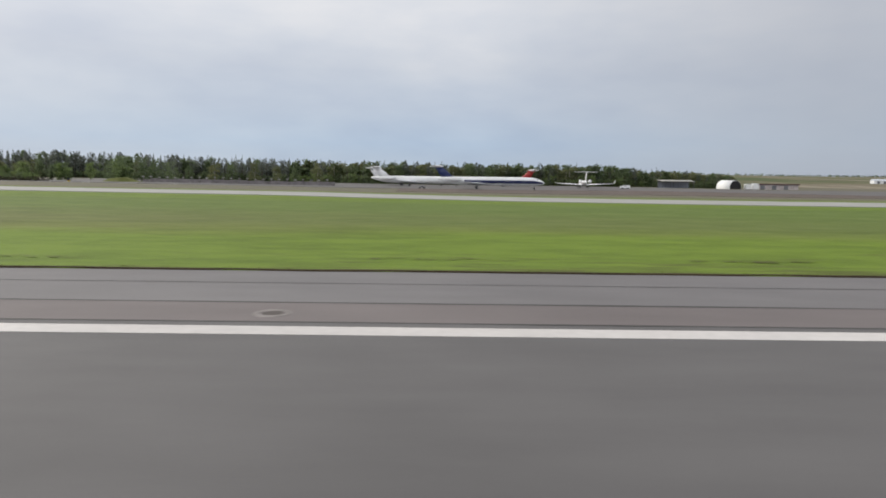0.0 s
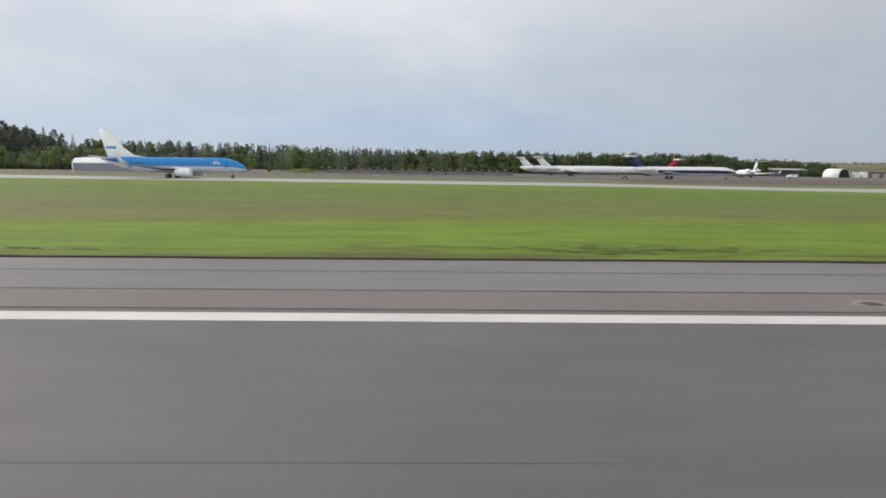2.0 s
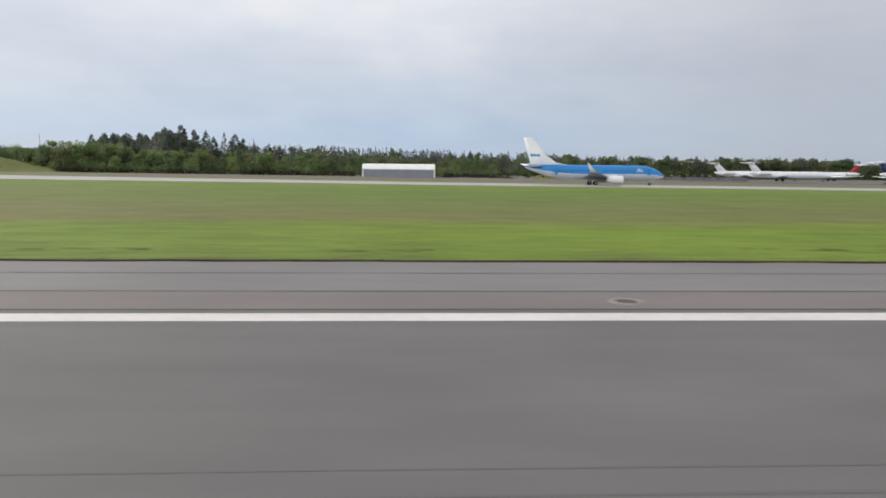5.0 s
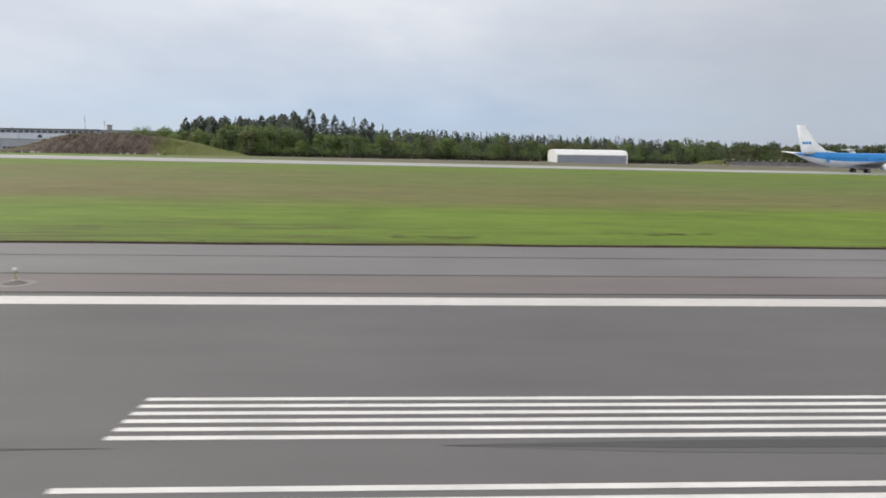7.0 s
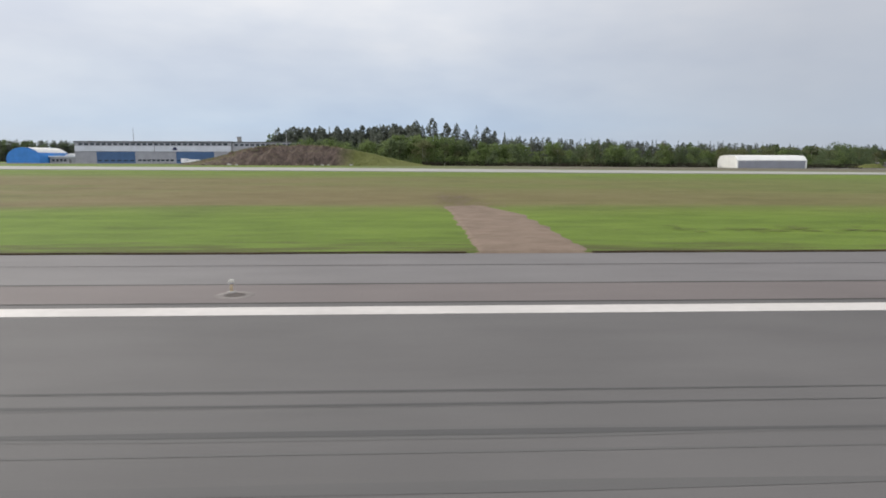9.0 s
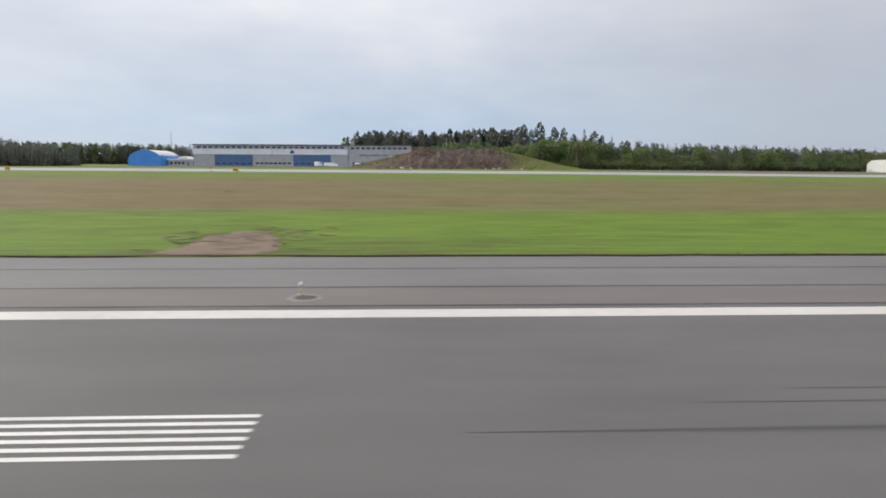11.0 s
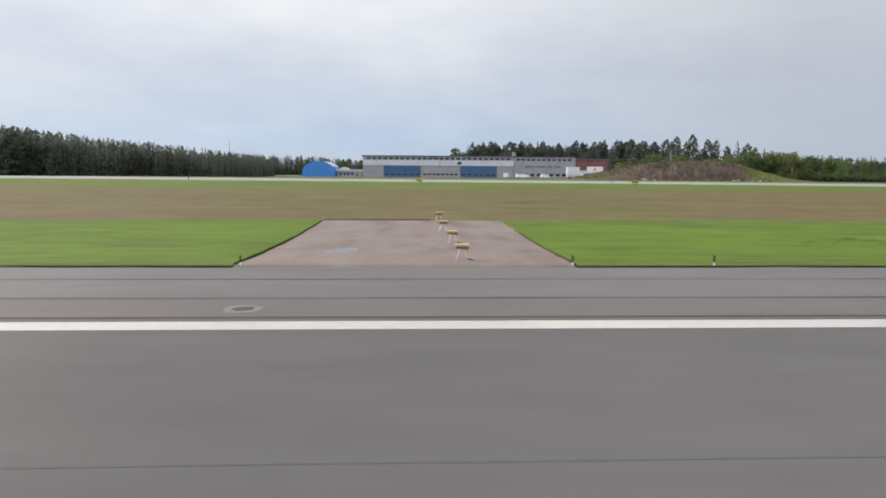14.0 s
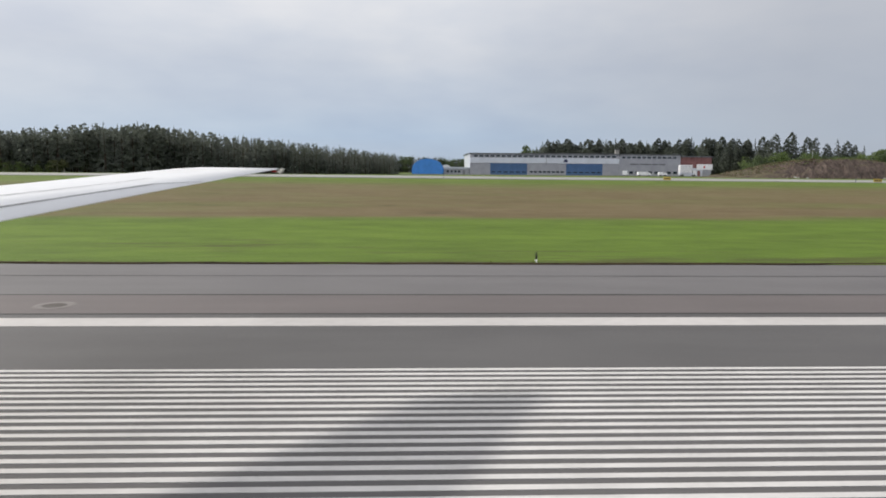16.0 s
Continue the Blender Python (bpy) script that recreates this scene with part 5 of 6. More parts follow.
tow_cart(27.6, 250.0)


def far_shed(x, y):
    b = empty("shed", x, y, ground_z(x, y))
    part("wall", block(0, 22, 0, 9, -0.4, 4.2, 0.05), M["white"], b)
    roof = loft([[(u, -0.6, 4.2), (u, 4.5, 6.2), (u, 9.6, 4.2)] for u in (-0.5, 22.5)], None, True, False)
    part("roof", roof, M["white_band"], b, "pale sheet roof")
    for k in range(2):
        part("door", block(4 + 9 * k, 7.6 + 9 * k, -0.1, -0.02, 0.0, 3.4, 0.02), M["grey_roof"], b)
    return tagged(b, "pale farm shed in the fields far off", "shed")


far_shed(626.0, 905.0)


# ---- trees ----
def quad_cloud(rng, centers, sizes, flat=0.0):
    """Leaf clumps: one bent four-sided blade for each centre."""
    n = len(centers)
    d = rng.normal(size=(n, 3))
    d[:, 2] = d[:, 2] * (1 - flat) + 0.001
    d /= np.linalg.norm(d, axis=1)[:, None]
    e = rng.normal(size=(n, 3))
    e -= (e * d).sum(1)[:, None] * d
    e /= np.linalg.norm(e, axis=1)[:, None]
    s = sizes[:, None]
    c = np.asarray(centers)
    asp = rng.uniform(0.55, 1.0, (n, 1))
    v = np.stack([c - d * s, c + e * s * asp, c + d * s, c - e * s * asp], 1).reshape(-1, 3)
    f = np.arange(4 * n).reshape(n, 4)
    return v, f


def trunk_mesh(rng, height, r, limbs, top=0.95):
    bm = bmesh.new()
    pts = [(0, 0, -0.4)] + [(rng.normal() * 0.012 * height * (k / 5), rng.normal() * 0.012 * height * (k / 5), height * top * k / 5) for k in range(1, 6)]
    for k in range(5):
        tube(pts[k], pts[k + 1], r * (1 - 0.17 * k), r * (1 - 0.17 * (k + 1)), 7, bm, False)
    for z0, out_r, rise in limbs:
        t = rng.uniform(0, 2 * math.pi)
        tube((0, 0, z0), (out_r * math.cos(t), out_r * math.sin(t), z0 + rise), r * 0.28, r * 0.08, 5, bm, False)
    return bm


def conifer_crown(rng, h, w_, branches, per, size, base, egg):
    """Clumps along drooping branches; egg: 0 for a pointed cone, 1 for a full rounded crown."""
    q = (np.arange(branches) + rng.uniform(0, 1, branches)) / branches
    u = 1 - (1 - q) ** (0.62 + 0.25 * egg)
    cone = w_ * ((1 - u) ** 0.9 + 0.02)
    dome = w_ * np.minimum(1.0, 0.5 + u / 0.3) * np.clip(1 - u ** 2.4, 0.0, 1.0) ** 0.55
    reach = (cone * (1 - egg) + dome * egg) * (1 + (0.16 + 0.06 * egg) * rng.uniform(-1, 1, branches))
    turn = rng.uniform(0, 6.283, branches)
    # one flank fuller than the other
    reach *= 1 + 0.22 * np.cos(turn - rng.uniform(0, 6.283)) * (0.4 + 0.6 * egg)
    z = h * (base + (1 - base) * u)
    k = rng.uniform(0.25, 1.0, (branches, per)) ** 0.7
    r = reach[:, None] * k
    spread = turn[:, None] + rng.normal(size=(branches, per)) * 0.22
    cs = np.stack([r * np.cos(spread), r * np.sin(spread), z[:, None] - (0.30 - 0.26 * egg) * r + rng.normal(size=(branches, per)) * 0.25], -1).reshape(-1, 3)
    ss = rng.uniform(0.65, 1.2, len(cs)) * size * np.repeat(0.45 + 0.62 * (1 - u) + 0.3 * egg * u, per)
    if egg > 0.5:
        return quad_cloud(rng, cs, ss, 0.2)
    tip = np.stack([rng.normal(size=14) * 0.08, rng.normal(size=14) * 0.08, h * np.linspace(0.93, 1.02, 14)], 1)
    return quad_cloud(rng, np.concatenate([cs, tip]), np.concatenate([ss, np.linspace(0.36, 0.16, 14)]), 0.2)


def lobed_crown(rng, lobes, per, size):
    """Leaf clumps over many uneven lobes."""
    cs = []
    for cx, cy, cz, a, b in lobes:
        d = rng.normal(size=(per, 3))
        d /= np.linalg.norm(d, axis=1)[:, None]
        rr = rng.uniform(0.2, 1.12, (per, 1)) ** 0.6
        cs.append(np.array((cx, cy, cz)) + d * rr * np.array((a, a, b)))
    cs = np.concatenate(cs)
    cs[:, 2] = np.maximum(cs[:, 2], rng.uniform(0.05, 0.5, len(cs)))
    return quad_cloud(rng, cs, rng.uniform(0.5, 1.2, len(cs)) * size, 0.1)


def broadleaf_crown(rng, h, w_, count, per, size):
    lobes = []
    lean = rng.uniform(-0.15, 0.15, 2) * w_
    for k in range(count):
        t, u = rng.uniform(0, 6.28), rng.uniform(0.06, 0.9)
        full = math.sqrt(max(0.04, 1 - ((u - 0.42) / 0.56) ** 2))
        r = w_ * 0.72 * full * rng.uniform(0.2, 1.0)
        lobes.append((r * math.cos(t) + lean[0] * u, r * math.sin(t) + lean[1] * u, h * u, w_ * rng.uniform(0.16, 0.42), h * rng.uniform(0.05, 0.13)))
    return lobed_crown(rng, lobes, per, size)


def bush_crown(rng, count, per, size):
    return lobed_crown(rng, [(rng.uniform(-2.8, 2.8), rng.uniform(-2, 2), rng.uniform(0.6, 8.4) * rng.uniform(0.5, 1.0), rng.uniform(0.9, 2.3), rng.uniform(0.7, 1.9)) for q in range(count)], per, size)


KINDS = {}


def tree_kind(key, near, far, trunk_mat, leaf_mat, height, trunk_r, seed, limbs):
    """near: a full crown; far: one of fewer and larger clumps for distant woods."""
    rng = np.random.default_rng(seed)
    v, f = near(rng)
    tm = trunk_mesh(rng, height, trunk_r, limbs)
    KINDS[key] = (v, f, tm, trunk_mat, leaf_mat, far(np.random.default_rng(seed + 500)))


FORK = [(3, 2.2, 2.0), (4, 2.0, 2.4), (5, 1.6, 2.2)]
for k in range(4):
    tree_kind(f"spruce{k}", lambda rng: conifer_crown(rng, 20, 3.7, 190, 7, 0.42, 0.05, 0.0), lambda rng: conifer_crown(rng, 20, 3.7, 105, 5, 0.56, 0.04, 0.0),
              M["bark"], M["spruce"], 19.5, 0.26, 40 + k, [])
    tree_kind(f"pine{k}", lambda rng: conifer_crown(rng, 20, 3.9, 230, 8, 0.46, 0.10, 0.9), lambda rng: conifer_crown(rng, 20, 3.9, 105, 5, 0.64, 0.08, 0.85),
              M["bark"], M["pine"], 18.5, 0.24, 60 + k, [(11, 2.0, 1.2), (13, 1.8, 1.4), (14.5, 1.6, 1.5), (9.5, 1.4, 0.5)])
    tree_kind(f"leaf{k}", lambda rng: broadleaf_crown(rng, 11, 4.2, 34, 48, 0.25), lambda rng: broadleaf_crown(rng, 11, 4.2, 24, 18, 0.46), M["bark"], M["leaf"], 9, 0.2, 80 + k, FORK)
    tree_kind(f"dark{k}", lambda rng: broadleaf_crown(rng, 11, 4.0, 34, 48, 0.25), lambda rng: broadleaf_crown(rng, 11, 4.0, 24, 18, 0.46), M["bark"], M["leaf_dark"], 9, 0.2, 90 + k, FORK)
    tree_kind(f"olive{k}", lambda rng: broadleaf_crown(rng, 11, 4.6, 34, 48, 0.25), lambda rng: broadleaf_crown(rng, 11, 4.6, 24, 18, 0.46), M["birch"], M["leaf_olive"], 9, 0.18, 99 + k, FORK)
    tree_kind(f"bush{k}", lambda rng: bush_crown(rng, 26, 42, 0.26), lambda rng: bush_crown(rng, 17, 14, 0.5), M["bark"], M["leaf"] if k % 2 else M["leaf_dark"], 5, 0.12, 120 + k,
              [(1, 1.4, 2.0), (1.5, 1.4, 2.4)])

LABELS = {"bush": "dense low green bush at the wood's edge", "spruce": "tall dark spruce with a pointed ragged crown", "pine": "tall dark pine with a full ragged crown",
          "leaf": "fresh green broadleaf tree at the wood's edge", "dark": "dark green broadleaf tree at the wood's edge", "olive": "olive green broadleaf tree with a pale trunk"}
TREES = {}


def plant(key, x, y, height, turn, wide=1.0):
    base = 20.0 if key[:-1] in ("spruce", "pine") else 11.0
    kind = key[:-1]
    if key not in TREES:
        v, f, tm, tmat, lmat, _ = KINDS[key]
        t = empty("bush" if kind == "bush" else f"{kind if kind in ('spruce', 'pine') else 'broadleaf'}_tree", 0, 0, 0)
        part("trunk", tm.copy(), tmat, t)
        raw("crown", v, f, lmat, t)
        tagged(t, LABELS[kind], "bush" if kind == "bush" else "tree", "bushes at the wood's edge" if kind == "bush" else "trees at the wood's edge")
        TREES[key] = t
        ob = t
    else:
        ob = copy_thing(TREES[key], Matrix.Identity(4))
    s = height / base
    ob.matrix_world = pose(x, y, ground_z(x, y) - 0.05, 0, 0, turn) @ Matrix.Diagonal((s * wide, s * wide, s, 1))
    return ob


def wood(name, spots, label):
    """Far trees as one mesh; spots of (key, x, y, height, turn)."""
    vs, fs = [], []
    off = 0
    keymats = {}
    midx = []
    for key, x, y, height, turn in spots:
        _, _, tm, tmat, lmat, (v, f) = KINDS[key]
        base = 20.0 if key[:-1] in ("spruce", "pine") else 11.0
        s = height / base
        c, sn = math.cos(turn), math.sin(turn)
        p = v * s * np.array((0.85 + 0.5 * abs(math.sin(7.3 * turn)), 0.85 + 0.5 * abs(math.sin(7.3 * turn)), 1.0))
        q = np.stack([p[:, 0] * c - p[:, 1] * sn + x, p[:, 0] * sn + p[:, 1] * c + y, p[:, 2] + ground_z(x, y)], 1)
        vs.append(q)
        fs.append(f + off)
        off += len(q)
        k = keymats.setdefault(lmat.name, len(keymats))
        midx.append(np.full(len(f), k))
        # trunk as a slim four-sided post
        r = 0.2 * s + 0.05
        zt = height * 0.8
        g = ground_z(x, y)
        post = np.array([(x - r, y - r, g - 0.4), (x + r, y - r, g - 0.4), (x + r, y + r, g - 0.4), (x - r, y + r, g - 0.4),
                         (x - r / 4, y - r / 4, g + zt), (x + r / 4, y - r / 4, g + zt), (x + r / 4, y + r / 4, g + zt), (x - r / 4, y + r / 4, g + zt)])
        vs.append(post)
        fs.append(np.array([(0, 1, 5, 4), (1, 2, 6, 5), (2, 3, 7, 6), (3, 0, 4, 7)]) + off)
        off += 8
        k = keymats.setdefault(tmat.name, len(keymats))
        midx.append(np.full(4, k))
    vs, fs, midx = np.concatenate(vs), np.concatenate(fs), np.concatenate(midx)
    me = bpy.data.meshes.new(name)
    me.vertices.add(len(vs))
    me.vertices.foreach_set("co", vs.astype(np.float32).ravel())
    me.loops.add(fs.size)
    me.loops.foreach_set("vertex_index", fs.astype(np.int32).ravel())
    me.polygons.add(len(fs))
    me.polygons.foreach_set("loop_start", np.arange(0, fs.size, 4, dtype=np.int32))
    for nm in keymats:
        me.materials.append(bpy.data.materials[nm])
    me.polygons.foreach_set("material_index", midx.astype(np.int32))
    me.update(calc_edges=True)
    ob = new(name, me)
    return tagged(ob, label, "woods", kind="stuff")


rt = random.Random(7)
# tall conifers on the rise behind the mound
for k in range(126):
    x = -402 + 110 * (k + rt.uniform(-0.4, 0.4)) / 126
    y = float(np.interp(x, [-400, -330, -292], [525, 455, 392])) + rt.uniform(-8, 24)
    ht = float(np.interp(x, [-402, -330, -292], [26, 25.0, 22.5])) * rt.uniform(0.76, 1.05)
    kind = rt.choice(("spruce", "pine", "pine", "pine", "pine", "pine"))
    plant(kind + str(rt.randrange(4)), x, y, ht, rt.uniform(0, 360), rt.uniform(0.9, 1.35))
# single trees that stand out at the eastern end
for x, ht, key, wide in ((-293.9, 24.2, "pine0", 1.15), (-290.5, 21.0, "pine2", 0.9), (-284.7, 25.4, "pine1", 1.1), (-277.2, 22.6, "pine2", 1.1), (-271.2, 22.4, "pine3", 0.85), (-266.4, 19.0, "pine3", 1.05),
                         (-260.4, 21.6, "spruce1", 1.5), (-254.6, 20.6, "pine0", 1.25), (-250.2, 18.4, "pine2", 1.0), (-244.6, 18.0, "spruce0", 1.1), (-236.0, 15.8, "pine3", 0.9)):
    plant(key, x, 375 + rt.uniform(-3, 3), ht, rt.uniform(0, 360), wide)
# broadleaf belt between the mound and the white hall
for k in range(92):
    x = -322 + 200 * (k + rt.uniform(-0.4, 0.4)) / 92
    y = 268 + rt.uniform(-6, 26)
    key = rt.choice(("leaf", "leaf", "dark", "olive")) + str(rt.randrange(4))
    plant(key, x, y, rt.uniform(6.0, 11.0) * (1.0 if x < -190 else 0.85), rt.uniform(0, 360), rt.uniform(1.0, 1.35))
for k in range(17):  # a fuller stand beside the mound
    x = -307 + 36 * (k + rt.uniform(-0.4, 0.4)) / 17
    plant(rt.choice(("leaf", "leaf", "dark")) + str(rt.randrange(4)), x, 274 + rt.uniform(-4, 14), rt.uniform(10.8, 13.4), rt.uniform(0, 360), rt.uniform(1.0, 1.25))
for k in range(7):
    x = -268 + 18 * (k + rt.uniform(-0.4, 0.4)) / 7
    plant("leaf" + str(rt.randrange(4)), x, 276 + rt.uniform(-4, 10), rt.uniform(9.6, 11.4), rt.uniform(0, 360), rt.uniform(1.0, 1.25))
for k in range(84):
    x = -318 + 196 * (k + rt.uniform(-0.4, 0.4)) / 84
    plant("bush" + str(rt.randrange(4)), x, 262 + rt.uniform(-3, 4) if not -178 < x < -146 else 268, rt.uniform(4.0, 6.5), rt.uniform(0, 360), rt.uniform(1.0, 1.4))
for k in range(26):  # scrub behind and upon the mound
    x = -352 + 52 * (k + rt.uniform(-0.4, 0.4)) / 26
    plant(rt.choice(("leaf", "dark", "bush")) + str(rt.randrange(4)), x, 283 + rt.uniform(-2, 14), rt.uniform(9.0, 12.0), rt.uniform(0, 360), 1.2)
# dark undergrowth at the feet of the belt; colour includes shade among trunks
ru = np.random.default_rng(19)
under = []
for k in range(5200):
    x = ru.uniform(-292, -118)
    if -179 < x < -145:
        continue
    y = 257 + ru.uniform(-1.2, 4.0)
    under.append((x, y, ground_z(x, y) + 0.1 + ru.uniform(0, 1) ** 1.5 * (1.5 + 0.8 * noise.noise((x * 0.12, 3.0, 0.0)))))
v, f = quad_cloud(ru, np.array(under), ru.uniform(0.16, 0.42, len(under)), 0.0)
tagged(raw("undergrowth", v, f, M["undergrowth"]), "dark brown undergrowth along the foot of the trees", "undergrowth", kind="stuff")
# trees beside the blast fence
for x, y, ht, key in ((-110, 295, 12.5, "bush0"), (-105, 294, 15.5, "bush0"), (-103, 290, 13.0, "bush1"), (-98, 296, 15.0, "bush0"), (-93, 298, 14.0, "bush0"), (-87, 299, 12.5, "bush0"), (-122, 320, 9.5, "dark1"), (-131, 316, 9.0, "leaf2"), (-115, 330, 10, "olive2"), (-90, 330, 8.5, "dark0"),
                      (-80, 338, 10, "olive1"), (-70, 335, 9, "dark2"), (-60, 340, 10.5, "olive2"), (-50, 345, 9, "olive0"), (-40, 342, 8.5, "dark1"), (-30, 350, 10, "olive1"), (-128, 372, 14, "spruce1"), (-122, 374, 13, "spruce2"), (-134, 371, 12.5, "spruce0")):
    plant(key, x, y, ht, rt.uniform(0, 360))

# woods further back
spots = []
for k in range(620):  # behind the parked jets
    x = -275 + 527 * (k + rt.uniform(-0.5, 0.5)) / 620
    y = 425 + rt.uniform(0, 40) + 55 * max(0.0, min(1.0, (x - 125) / 50))
    top = float(np.interp(x, [-275, -195, -122, -63, 0, 63, 100, 157, 194, 225, 242], [19.0, 17.5, 16.5, 15.5, 15.5, 15.0, 15.0, 15.0, 14.0, 13.0, 11.0]))
    key = rt.choice(("spruce", "spruce", "spruce", "pine", "pine", "dark") if x < -60 else ("spruce", "pine", "dark", "dark", "dark", "olive"))
    spots.append((key + str(rt.randrange(4)), x, y, top * (rt.uniform(0.8, 1.0) if key in ("spruce", "pine") else rt.uniform(0.72, 0.98)), rt.uniform(0, 6.28)))
for k in range(170):  # closing row
    x = -262 + 500 * (k + rt.uniform(-0.5, 0.5)) / 170
    spots.append(("dark" + str(rt.randrange(4)), x, 470 + rt.uniform(0, 8) + 40 * max(0.0, min(1.0, (x - 125) / 50)), rt.uniform(10.5, 12.5), rt.uniform(0, 6.28)))
for k in range(200):
    x = -262 + 500 * (k + rt.uniform(-0.5, 0.5)) / 200
    spots.append(("bush" + str(2 * rt.randrange(2) if x < -60 else rt.randrange(4)), x, 417 + rt.uniform(0, 8) + 55 * max(0.0, min(1.0, (x - 125) / 50)), rt.uniform(5, 9), rt.uniform(0, 6.28)))
for k in range(170):  # second row behind the tall conifers
    x = -410 + 190 * (k + rt.uniform(-0.5, 0.5)) / 170
    spots.append((rt.choice(("spruce", "pine", "dark")) + str(rt.randrange(4)), x, float(np.interp(x, [-400, -330, -285, -230], [545, 476, 410, 425])) + rt.uniform(0, 18), float(np.interp(x, [-402, -330, -295, -284, -247, -225], [24.5, 23.5, 20, 15, 11.5, 10])) * rt.uniform(0.75, 1.0), rt.uniform(0, 6.28)))
wood("far_woods", spots, "mixed dark woods behind the aircraft apron")
spots = []
for k in range(880):  # spruce forest beyond the blue shelter
    x = -770 + 261 * (k % 176 + rt.uniform(-0.5, 0.5)) / 176
    row = k // 176
    y = 286 + 7 * row + rt.uniform(-4, 4) + (0.0 if x > -690 else (-690 - x) * 0.2)
    ht = float(np.interp(x, [-770, -690, -654, -621, -593, -557, -533, -504], [16.5, 17, 18.8, 21.4, 17.4, 14.2, 11.6, 8.6])) * rt.uniform(0.84, 1.03)
    key = rt.choice(("pine", "pine", "spruce") if x < -605 else ("spruce", "spruce", "spruce", "spruce", "pine"))
    spots.append((key + str(rt.randrange(4)), x, y, ht, rt.uniform(0, 6.28)))
for k in range(40):
    x = -720 + 216 * (k + rt.uniform(-0.5, 0.5)) / 110
    spots.append((rt.choice(("leaf", "bush", "olive")) + str(rt.randrange(4)), x, 279 + rt.uniform(-2, 4), rt.uniform(3.0, 6.0), rt.uniform(0, 6.28)))
wood("spruce_forest", spots, "dense dark spruce forest along the airfield")
spots = []
for k in range(640):  # low woods behind the hangars
    x = -960 + 600 * (k + rt.uniform(-0.5, 0.5)) / 640
    y = 620 + rt.uniform(0, 50)
    spots.append((rt.choice(("spruce", "spruce", "pine", "dark")) + str(rt.randrange(4)), x, y, float(np.interp(x, [-960, -690, -640, -588, -516, -440, -360], [19, 21, 20, 19, 17, 13, 11])) * rt.uniform(0.82, 1.03), rt.uniform(0, 6.28)))
for k in range(460):  # hedge on the ridge of the far fields
    x = 380 + 1500 * (k + rt.uniform(-0.5, 0.5)) / 460
    spots.append(("bush" + str(rt.randrange(4)), x, 1620 + rt.uniform(0, 60), rt.uniform(4.5, 8.0), rt.uniform(0, 6.28)))
wood("distant_woods", spots, "low distant woods on the horizon")
mound_scrub(big_mound, 61, 2600, M["leaf_olive"], "dull green scrub growing over the earth mound")
mound_scrub(big_mound, 62, 1500, M["dry_scrub"], "brown dry stalks growing over the earth mound")


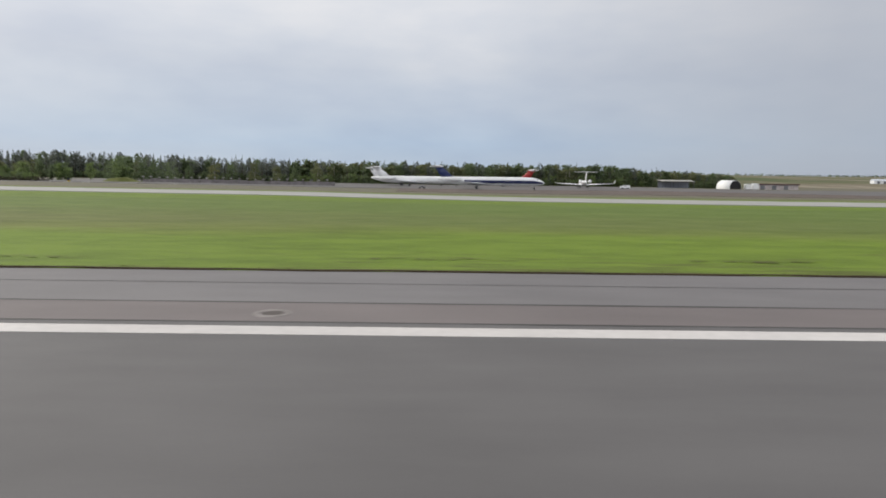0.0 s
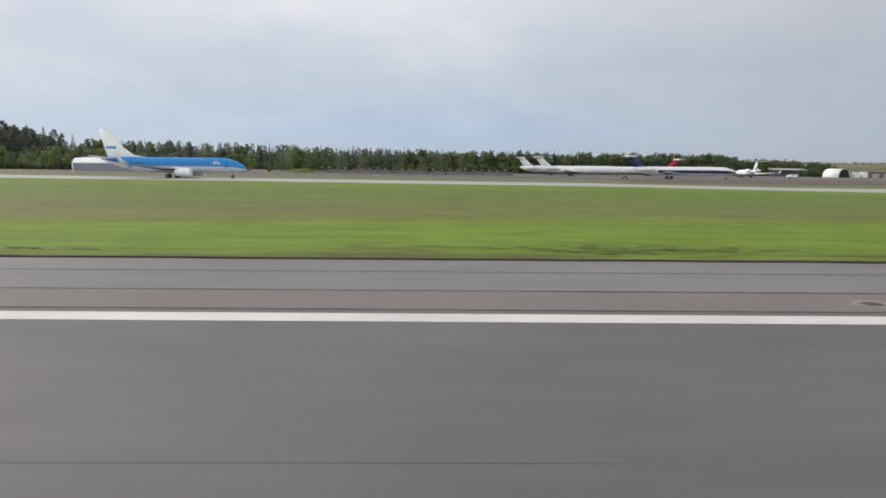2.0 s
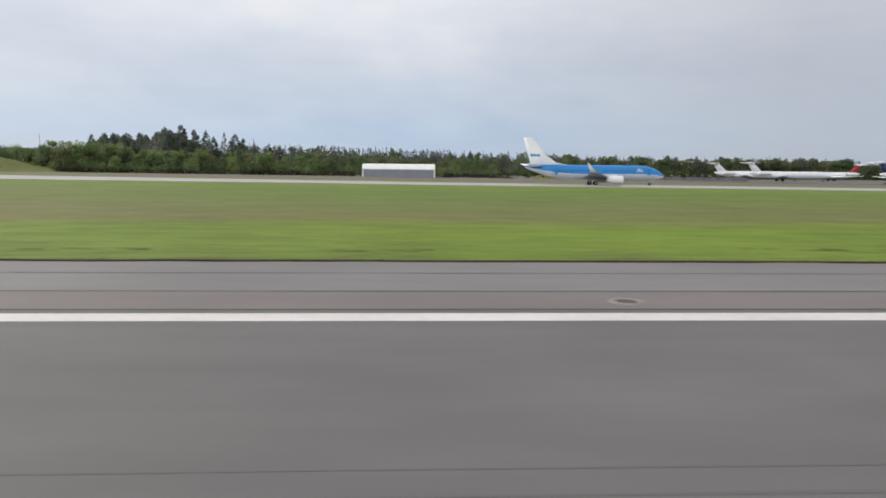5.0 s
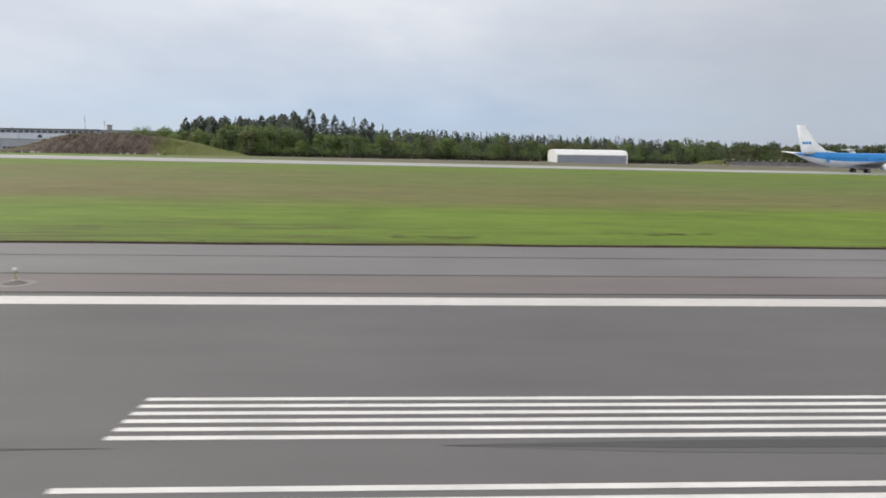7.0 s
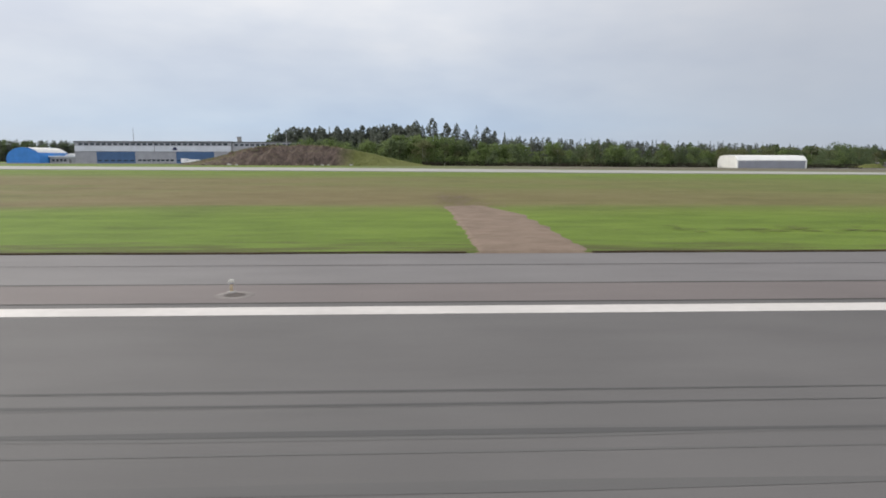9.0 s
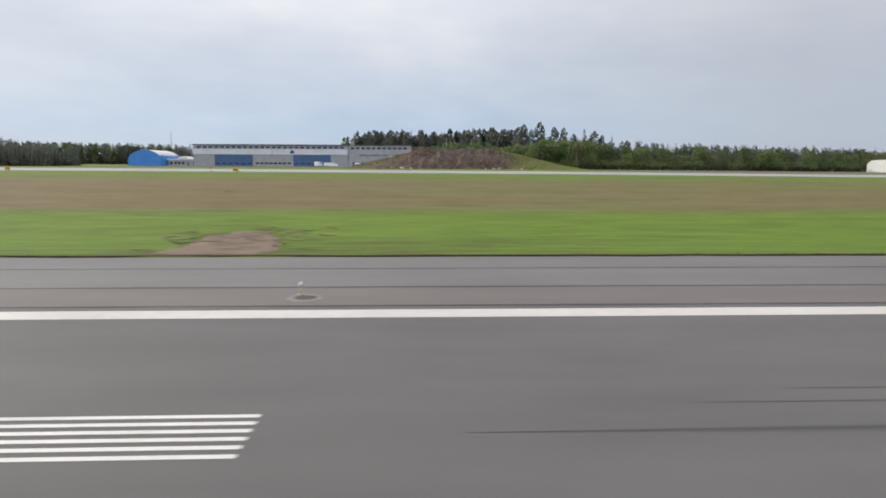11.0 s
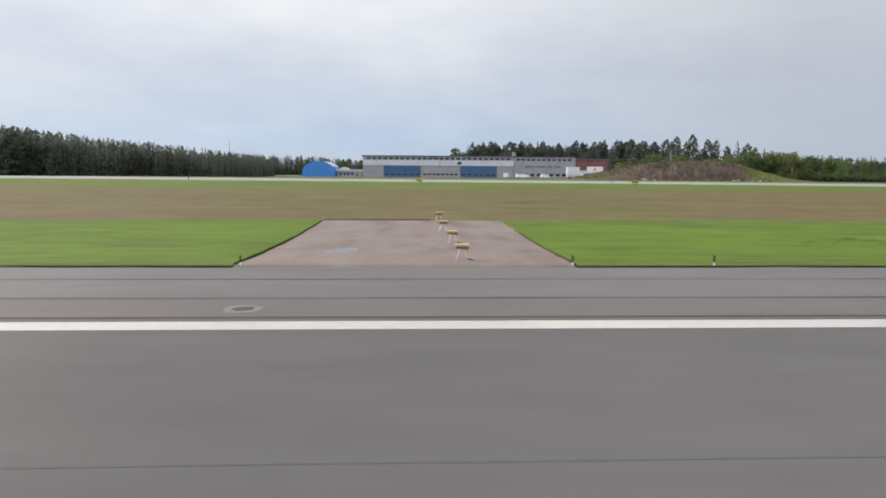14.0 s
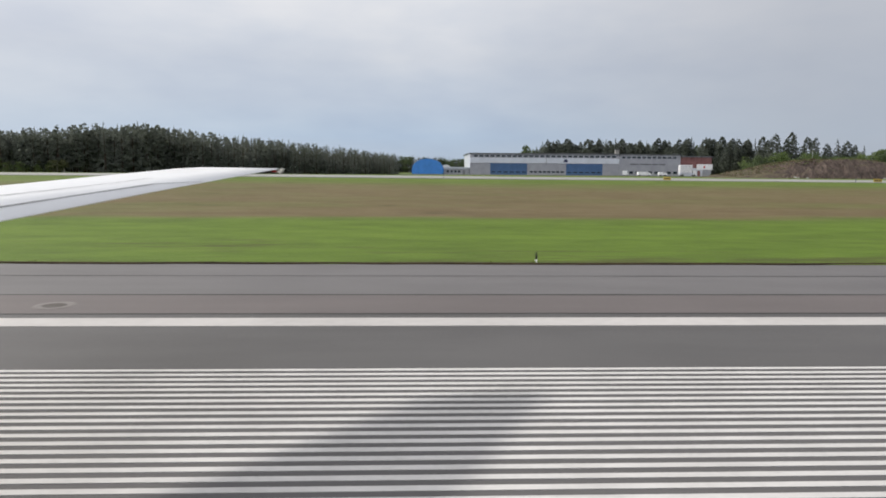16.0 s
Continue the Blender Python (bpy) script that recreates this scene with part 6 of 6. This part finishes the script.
# ---- the aircraft wing that passes over the threshold ----
def landing_wing(cx, cy):
    """Right wing of a landed aircraft on its main gear; the places are told from the cabin window."""
    w0 = empty("aircraft_wing", cx - 14.0, cy + 3.0, 0.0)
    inv = Vector((14.0, -3.0, 0.0))

    def at(x, y, z):
        return Vector((x, y, z)) + inv
    sections = [(at(-15.4, 2.0, 2.78), at(-6.4, 2.0, 2.75), 0.07), (at(-10.6, 8.6, 3.36), at(-5.42, 8.6, 3.40), 0.055),
                (at(-7.55, 12.2, 3.72), at(-4.32, 12.0, 3.77), 0.05), (at(-5.6, 15.2, 4.06), at(-3.22, 15.4, 4.11), 0.045)]
    part("wing_skin", loft([foil(*s) for s in sections]), M["wing"], w0, "white wing surface")
    part("wing_tip", loft([foil(at(-5.6, 15.2, 4.06), at(-3.22, 15.4, 4.11), 0.045), foil(at(-5.1, 15.5, 4.1), at(-3.25, 15.55, 4.12), 0.03), foil(at(-4.6, 15.6, 4.12), at(-3.3, 15.62, 4.13), 0.015)]), M["wing"], w0)
    part("tip_light", tube(at(-3.2, 15.4, 4.02), at(-3.12, 15.45, 4.12), 0.05, 0.03, 8), M["lens"], w0, "white tip light")
    part("tip_lens", block(-3.36 + 14.0, -3.28 + 14.0, 15.40 - 3.0, 15.48 - 3.0, 4.03, 4.085, 0.015), M["red"], w0, "red lamp at the tip")

    def skin(u, y):
        """Upper surface at the chord share u and the span y."""
        for a, b in zip(sections, sections[1:]):
            if y <= b[1].y + 3.0:
                break
        v = (y - a[1].y - 3.0) / (b[1].y - a[1].y)
        le, te = a[0].lerp(b[0], v), a[1].lerp(b[1], v)
        th = a[2] + (b[2] - a[2]) * v
        up = float(np.interp(u, [0.0, 0.06, 0.3, 0.65, 1.0], [0.0, 0.42, 0.62, 0.4, 0.03])) * th * (te - le).length
        return le.lerp(te, u) + Vector((0, 0, up + 0.012))
    for stations, wide in ((((2.5, 0.86), (8.6, 0.85), (12.2, 0.83)), 0.010), (((12.2, 0.83), (12.75, 0.985)), 0.010), (((2.5, 0.66), (8.6, 0.64), (13.0, 0.62)), 0.005),
                           (((2.5, 0.16), (8.6, 0.16), (14.8, 0.18)), 0.003)):
        ribbon = bmesh.new()
        row = []
        for j in range(25):
            y = stations[0][0] + (stations[-1][0] - stations[0][0]) * j / 24
            u = float(np.interp(y, [s[0] for s in stations], [s[1] for s in stations]))
            row.append([ribbon.verts.new(skin(u - wide, y)), ribbon.verts.new(skin(u + wide, y))])
        for p, q in zip(row, row[1:]):
            ribbon.faces.new((p[0], p[1], q[1], q[0]))
        part("panel_seam", ribbon, M["seam"], w0)
    leg = part("gear_leg", tube((0.6, 0.0, 0.5), (0.6, 0.0, 2.7), 0.14, 0.18, 10), M["metal"], w0)
    for s in (-0.42, 0.42):
        part("wheel", tube((0.6, s - 0.19, 0.53), (0.6, s + 0.19, 0.53), 0.53, 0.53, 18), M["black"], leg)
    return tagged(w0, "white airliner wing with grey panel seams, on its gear", "aircraft wing")


landing_wing(-499.10, 0.09)

# ---- tufts along the runway's grass edge ----
rng = np.random.default_rng(3)
cs, ss = [], []
for k in range(7000):
    x = rng.uniform(-560, 90)
    if -452.5 < x < -437.4 or -291.6 < x < -287:
        continue
    y = 29.15 + abs(rng.normal()) * 0.22
    cs.append((x, y + 0.06, ground_z(x, y) + rng.uniform(0.02, 0.06)))
    ss.append(rng.uniform(0.025, 0.06))
v, f = quad_cloud(rng, np.array(cs), np.array(ss), 0.0)
tufts = raw("grass_tufts", v, f, M["tuft"])
tagged(tufts, "ragged grass tufts along the asphalt edge", "grass", kind="stuff")
